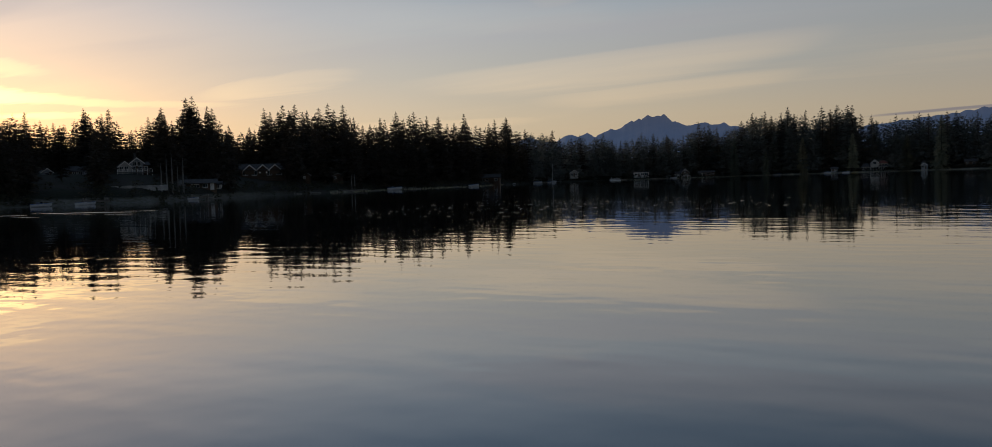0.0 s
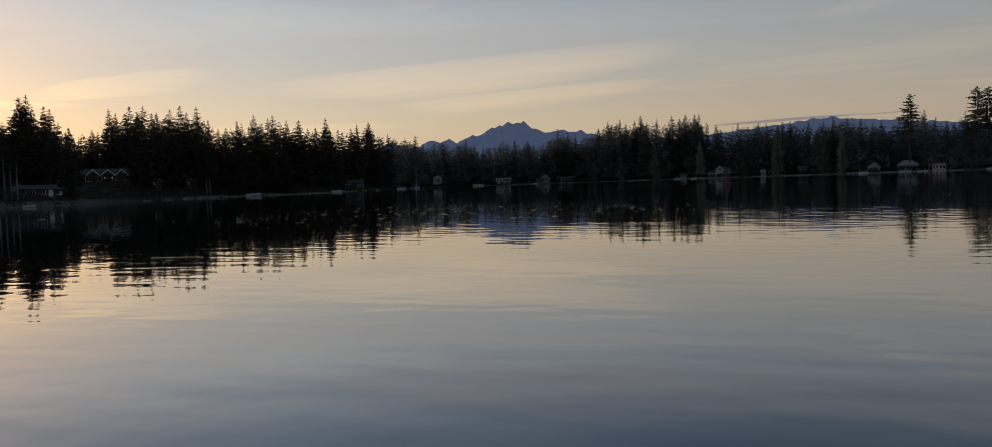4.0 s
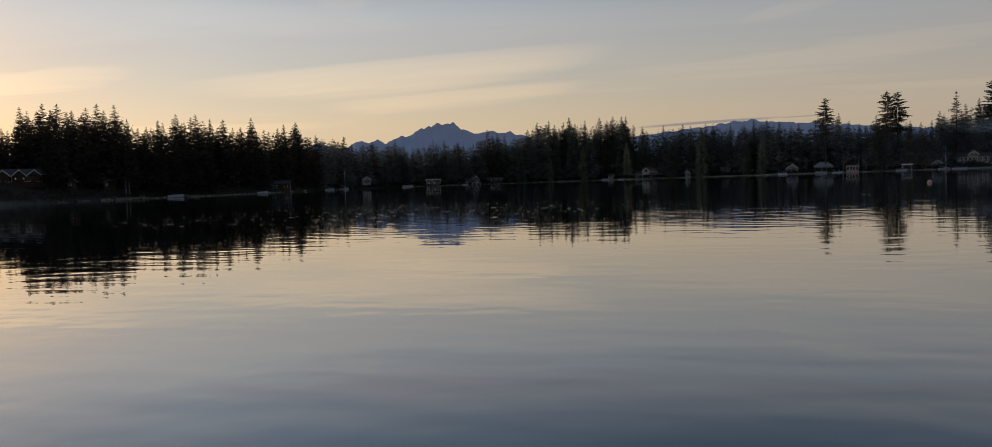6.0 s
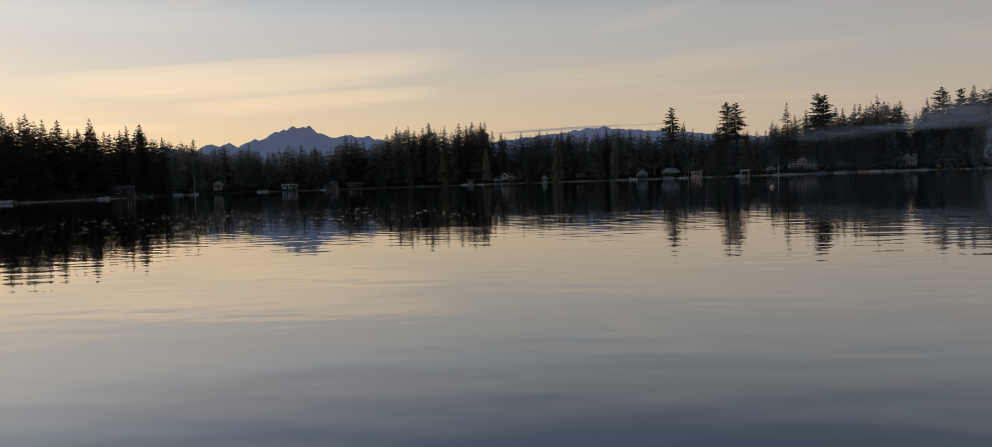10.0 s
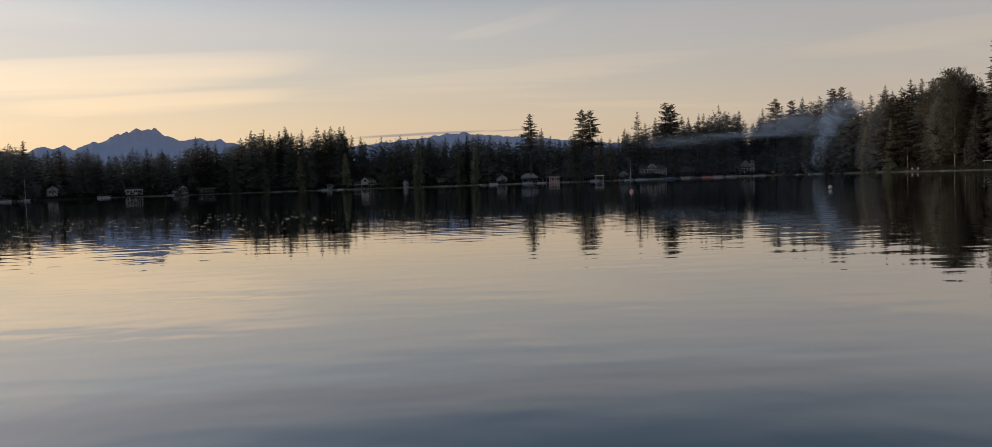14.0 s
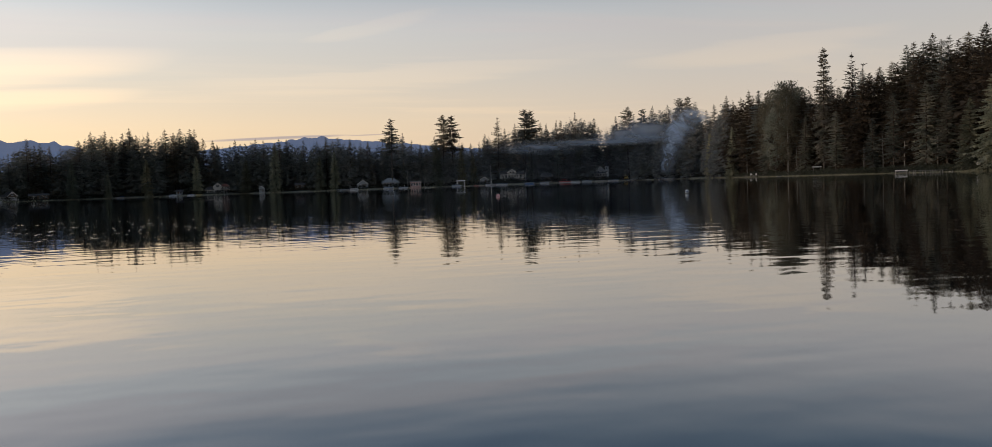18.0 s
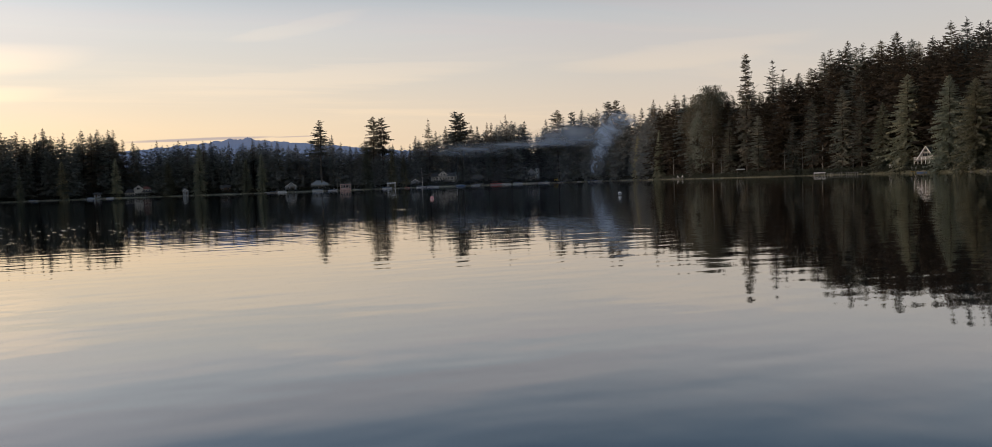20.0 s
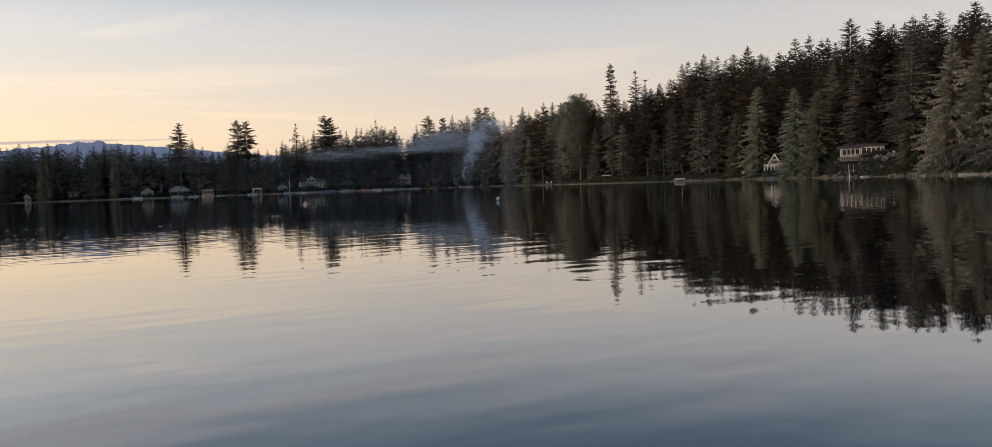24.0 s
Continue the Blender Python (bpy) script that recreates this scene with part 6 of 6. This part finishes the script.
for az, d, h in ((35.15, 6, 14.0), (34.95, 6.5, 12.0), (40.0, 8, 15.0), (41.2, 9, 16.0), (38.9, 7, 10.0)):
    p_ = spot(az, d)
    t_ = thing("bare_trunk", pose(p_.x, p_.y, p_.z - 0.2, 0, 0, az * 40), "pale bare lower trunk standing at the wood's edge", "trunk", "bare trunks")
    part("trunk", trunk_geo(h, 0.2, int(az * 10), 8), PALE_BARK, t_, smooth=True)
for i in range(5):
    p_ = spot(-50.7 + 0.33 * i, 4 + (i % 2))
    t_ = thing("bare_trunk", pose(p_.x, p_.y, p_.z - 0.2, 0, 0, i * 70), "pale bare tree trunk by the lawn wall", "trunk", "bare trunks")
    part("trunk", trunk_geo(5.5 + (i % 3), 0.17, 50 + i, 2), PALE_BARK, t_, smooth=True)


p_ = spot(-26.0, 3)
t_ = thing("dead_snag", pose(p_.x, p_.y, p_.z - 0.3, 0, 24, 26.0), "pale dead trunk leaning over the beach", "snag")
part("trunk", Geo().tube([(0, 0, 0), (0.1, 0, 3), (0.0, 0.1, 6), (0.25, 0, 8.6)], [0.36, 0.3, 0.22, 0.1], 8), PALE_BARK, t_, smooth=True)
part("broken_limb", Geo().tube([(0.0, 0.1, 5.2), (-0.8, 0.2, 6.4), (-1.0, 0.2, 7.2)], [0.13, 0.1, 0.04], 5), PALE_BARK, t_)
p_ = spot(38.9, 25)
t_ = thing("dead_snag", pose(p_.x, p_.y, p_.z - 0.3, 0, 0, 0), "tall thin dead trunk with a tufted flat top", "snag")
top_ = 41.6 - p_.z
part("trunk", Geo().tube([(0, 0, 0), (0.2, 0, top_ * 0.5), (0.1, 0.1, top_ * 0.8), (0.3, 0, top_)], [0.5, 0.35, 0.22, 0.12], 8), PALE_BARK, t_, smooth=True)
for i in range(9):
    a, L = i * 2.4, 0.9 + 0.5 * (i % 3)
    part("dead_branch", Geo().tube([(0.3, 0, top_ - 0.2 - 0.25 * (i % 4)), (0.3 + math.cos(a) * L * 0.6, math.sin(a) * L * 0.6, top_ + 0.25), (0.3 + math.cos(a) * L, math.sin(a) * L, top_ + 0.1)], [0.09, 0.07, 0.02], 4), BARK, t_)
um = thing("patio_umbrella", facing(51.15, 8.6), "folded pale patio umbrella on a terrace", "umbrella")
part("pole", Geo().tube([(0, 0, -0.4), (0, 0, 2.9)], 0.04, 6), TIMBER, um)
part("canopy", Geo().lathe([(0.02, 2.8), (0.1, 2.5), (0.17, 1.6), (0.24, 1.0), (0.05, 1.0)], 10), CREAM, um)


def rock_mesh(seed):
    bm = bmesh.new()
    bmesh.ops.create_icosphere(bm, subdivisions=2, radius=1.0)
    for v in bm.verts:
        v.co *= 1 + 0.32 * noise.noise(v.co * 1.3 + Vector((seed * 7.1, 0, 0)))
        v.co.z *= 0.7
    me = bpy.data.meshes.new("rock")
    bm.to_mesh(me)
    bm.free()
    me.materials.append(ROCK)
    return me


rocks = [rock_mesh(i) for i in range(5)]
bank_ob = thing("rock_bank", Matrix(), "steep bank of grey boulders below a white house", "rocks")
rng_ = random.Random(31)
for i in range(190):
    az, d = rng_.uniform(49.9, 55.4), rng_.uniform(-0.4, 8.5)
    if abs(az - 51.49) < 0.25:
        continue
    p_ = spot(az, d)
    o = new("rock", rocks[i % 5])
    o.parent = bank_ob
    s = rng_.uniform(0.25, 0.75)
    o.matrix_world = Matrix.LocRotScale((p_.x, p_.y, p_.z + s * 0.15), Euler((rng_.uniform(-0.3, 0.3), rng_.uniform(-0.3, 0.3), rng_.uniform(0, 6.3))), (s * rng_.uniform(0.8, 1.5), s, s))


# lawn chairs, kayaks and pale trunks that show as light marks along the beaches
def lawn_chair(m):
    c = thing("lawn_chair", m, "pale wooden lawn chair with a sloping slatted back", "chair", "lawn chairs")
    part("seat", Geo().slab((-0.3, -0.35, 0.42), (0.3, -0.35, 0.42), (0.3, 0.25, 0.3), (-0.3, 0.25, 0.3), 0.04), WHITE, c)
    for k in range(5):
        x = -0.28 + k * 0.125
        part("back_slat", Geo().slab((x, 0.22, 0.3), (x + 0.1, 0.22, 0.3), (x + 0.1, 0.55, 1.05 + 0.05 * math.sin(k * 0.785)), (x, 0.55, 1.05 + 0.05 * math.sin(k * 0.785)), 0.03), WHITE, c)
    for x in (-0.36, 0.3):
        part("armrest", Geo().box(x, -0.4, 0.58, x + 0.09, 0.4, 0.62), WHITE, c)
        part("front_leg", Geo().box(x + 0.01, -0.36, 0, x + 0.08, -0.28, 0.58), WHITE, c)
        part("back_leg", Geo().box(x + 0.01, 0.24, 0, x + 0.08, 0.32, 0.58), WHITE, c)
    return c


def beached_kayak(az, d, turn, mat, label):
    p = spot(az, d, 0.12)
    k = thing("kayak", pose(p.x, p.y, p.z, 0, 0, -az + turn), label, "kayak", "kayaks on the beach")
    g, n = Geo(), 11
    for i in range(n):
        s = i / (n - 1)
        w = 0.33 * max(0.02, math.sin(math.pi * s)) ** 0.7
        z = 0.22 * abs(2 * s - 1) ** 2.5
        g.v.extend((-2.0 + 4.0 * s, w * math.cos(a), z + (0.16 if math.sin(a) > 0 else 0.2) * math.sin(a) * min(1.0, w / 0.2)) for a in (2 * math.pi * j / 8 for j in range(8)))
    for i in range(n - 1):
        g.f.extend((i * 8 + j, i * 8 + (j + 1) % 8, (i + 1) * 8 + (j + 1) % 8, (i + 1) * 8 + j) for j in range(8))
    part("hull", g, mat, k, smooth=True)
    part("cockpit_rim", Geo().tube([(0.45 * math.cos(a), 0.22 * math.sin(a), 0.17) for a in (2 * math.pi * j / 12 for j in range(13))], 0.025, 5), BLACK, k)


for x, turn in ((-0.9, 15), (1.2, -20)):
    lawn_chair(afloat(32.26, 408, 4) @ pose(x, 0.2, 0.78, 0, 0, turn))
for az, d, turn in ((-3.2, 4, 10), (-2.9, 4.5, -15), (8.3, 5, 0), (8.6, 5, 12), (15.6, 6, 8), (16.7, 6.5, -10), (17.0, 6, 14), (18.0, 3, 0), (21.9, 5, 10), (22.2, 5, -6), (46.3, 4, 10), (46.45, 4.2, -20), (53.9, 7.5, 0)):
    lawn_chair(facing(az, d, turn))
for az, d, turn, mat, label in ((-6.8, 2, 20, HULL_WHITE, "pale kayak pulled up on the beach"), (-4.9, 2, -10, YELLOW, "yellow kayak pulled up on the beach"), (4.2, 2.5, 15, HULL_WHITE, "pale kayak pulled up on the beach"),
                               (10.2, 2, 5, HULL_WHITE, "pale kayak pulled up on the beach"), (13.6, 2, 12, HULL_RED, "red kayak pulled up on the beach"), (13.75, 2.6, 10, HULL_WHITE, "pale kayak pulled up on the beach"),
                               (25.6, 2, -8, HULL_WHITE, "pale kayak pulled up on the beach"), (-27.4, 2, 10, HULL_WHITE, "pale kayak pulled up on the beach"), (46.6, 1.8, 20, YELLOW, "yellow kayak in the reeds")):
    beached_kayak(az, d, turn, mat, label)
for az, d, h in ((9.75, 2.5, 13), (10.0, 3, 14), (10.15, 2.5, 12), (24.9, 6, 13), (25.05, 7, 14), (25.9, 6, 11), (-7.2, 7, 12), (-11.3, 6, 11), (6.6, 7, 11), (20.2, 7, 12), (17.9, 8, 11), (31.9, 5, 12), (43.0, 9, 14), (-38.5, 3, 4.5), (-38.3, 3.2, 5.0)):
    p_ = spot(az, d)
    t_ = thing("bare_trunk", pose(p_.x, p_.y, p_.z - 0.2, 0, 0, az * 40), "pale bare lower trunk standing among dark firs", "trunk", "bare trunks")
    part("trunk", trunk_geo(h, 0.24, int(az * 10) + 500, 6), PALE_BARK, t_, smooth=True)

# ---- undergrowth, reeds, smoke ----
def make_shrubs(name, label, az0, az1, per_degree, seed, size=1.0, deep=5.0, first=0.8):
    rng = np.random.default_rng(seed)
    pats = [leafy(200 + i, 11, 12, 0.6, 0.05, 0.12) for i in range(4)]
    out = []
    n = int((az1 - az0) * per_degree)
    for i in range(n):
        az = az0 + (az1 - az0) * (i + rng.uniform()) / n
        d = first + deep * rng.uniform() ** 1.4
        if is_clear(az, d + 3) and rng.uniform() < (0.85 if az < -51 else 0.4):
            continue
        p = spot(az, d, -0.1)
        h = rng.uniform(0.7, 2.2) * size
        q = pats[int(rng.integers(4))] * np.array((h * 1.3, h * 1.3, h))
        a = rng.uniform(0, 6.283)
        c, s = math.cos(a), math.sin(a)
        out.append(np.stack([q[:, 0] * c - q[:, 1] * s + p.x, q[:, 0] * s + q[:, 1] * c + p.y, q[:, 2] + p.z], 1))
    tagged(new(name, tri_mesh(name, np.concatenate(out), SHRUB)), label, "shrubs", kind="stuff")


def make_reeds(name, label, runs, seed):
    rng = np.random.default_rng(seed)
    out = []
    for az0, az1, n, tall in runs:
        for i in range(n):
            az = rng.uniform(az0, az1)
            d = rng.normal(0.3, 0.9)
            r = edge(az) + d
            p = np.array((r * math.sin(radians(az)), r * math.cos(radians(az)), max(-0.2, land(az, d) - 0.05)))
            h = tall * rng.uniform(0.5, 1.25)
            a = rng.uniform(0, 6.283)
            w = np.array((math.cos(a), math.sin(a), 0)) * 0.045
            tip = p + np.array((rng.normal(0, 0.16) * h, rng.normal(0, 0.16) * h, h))
            out.append(np.stack([p - w, p + w, tip]))
    tagged(new(name, tri_mesh(name, np.concatenate(out), REED)), label, "reeds", kind="stuff")


make_shrubs("shrubs", "dark shrubs along the west shore", -62, -26, 14, 1, 0.75, 9)
make_shrubs("shrubs", "dark shrubs along the far shore", -26, 31, 22, 2, 1.3, 5.0, 3.2)
make_shrubs("shrubs", "olive shrubs and saplings along the east shore", 31, 62, 26, 3, 1.1)
make_shrubs("shrubs", "low shrubs among the boulders", 49.8, 55.6, 40, 4, 0.8, 8.5)
make_shrubs("shrubs", "tall dark bushes before the terrace of a white house", 50.2, 54.6, 16, 8, 0.6, 1.8, 7.2)
make_reeds("reeds", "yellow-green reeds and grass at the east waterline", ((29.5, 38, 7500, 0.4), (38, 44, 4000, 0.4), (44, 50.5, 7000, 0.75), (53.5, 58, 2000, 0.9), (58, 62, 1200, 0.7)), 5)
make_reeds("reeds", "pale dry grass along the far beach", ((-40, -28, 1600, 0.5), (-20, 0, 2200, 0.7), (0, 31, 3000, 0.7)), 6)


def smoke(name, label, puffs, mat):
    ob = thing(name, Matrix(), label, "smoke")
    ob["kind"] = "stuff"
    disc = Geo()
    n = 28
    disc.v.append((0, 0, 0))
    disc.v.extend((math.cos(2 * math.pi * i / n), 0.12, math.sin(2 * math.pi * i / n)) for i in range(n))
    disc.f.extend((0, 1 + i, 1 + (i + 1) % n) for i in range(n))
    me = disc.mesh("puff", mat, True)
    for az, r, z, sx, sz, tilt in puffs:
        o = new("puff", me)
        o.parent = ob
        o.matrix_world = afloat(az, r, 0, z) @ pose(0, 0, 0, 0, tilt, 0) @ Matrix.Diagonal((sx, 2.0, sz, 1))


smoke("smoke_plume", "thin blue-grey wood smoke rising from the shore", [(26.75, 515, 10, 6, 8, 5), (26.9, 514, 16, 8, 10, 10), (27.15, 512, 23, 9, 11, 18), (27.5, 509, 30, 10, 11, 25),
      (27.85, 506, 35, 12, 8, 40), (28.4, 503, 37.5, 14, 6, 10)], SMOKE)
smoke("smoke_layer", "flat veil of blue smoke lying before the trees", [(25.4, 530, 26.5, 26, 5, 0), (23.4, 534, 26, 30, 4, 1), (21.0, 536, 25.5, 32, 3.5, 1), (18.0, 538, 23.5, 36, 6, 2),
      (25.6, 528, 33, 22, 11, 0), (23.6, 532, 30, 22, 7, 0)], HAZE)
# wide smoke sheets added before the far shore to lighten trees and reflections
smoke("smoky_air", "very thin blue smoke sheets, added to lighten the far shore", [(az, shore(az) - 16, 7, 70, 24, 0) for az in (14.5, 18.5, 22.5, 26.5, 30.0)], BRIGHTENING_SMOKE)
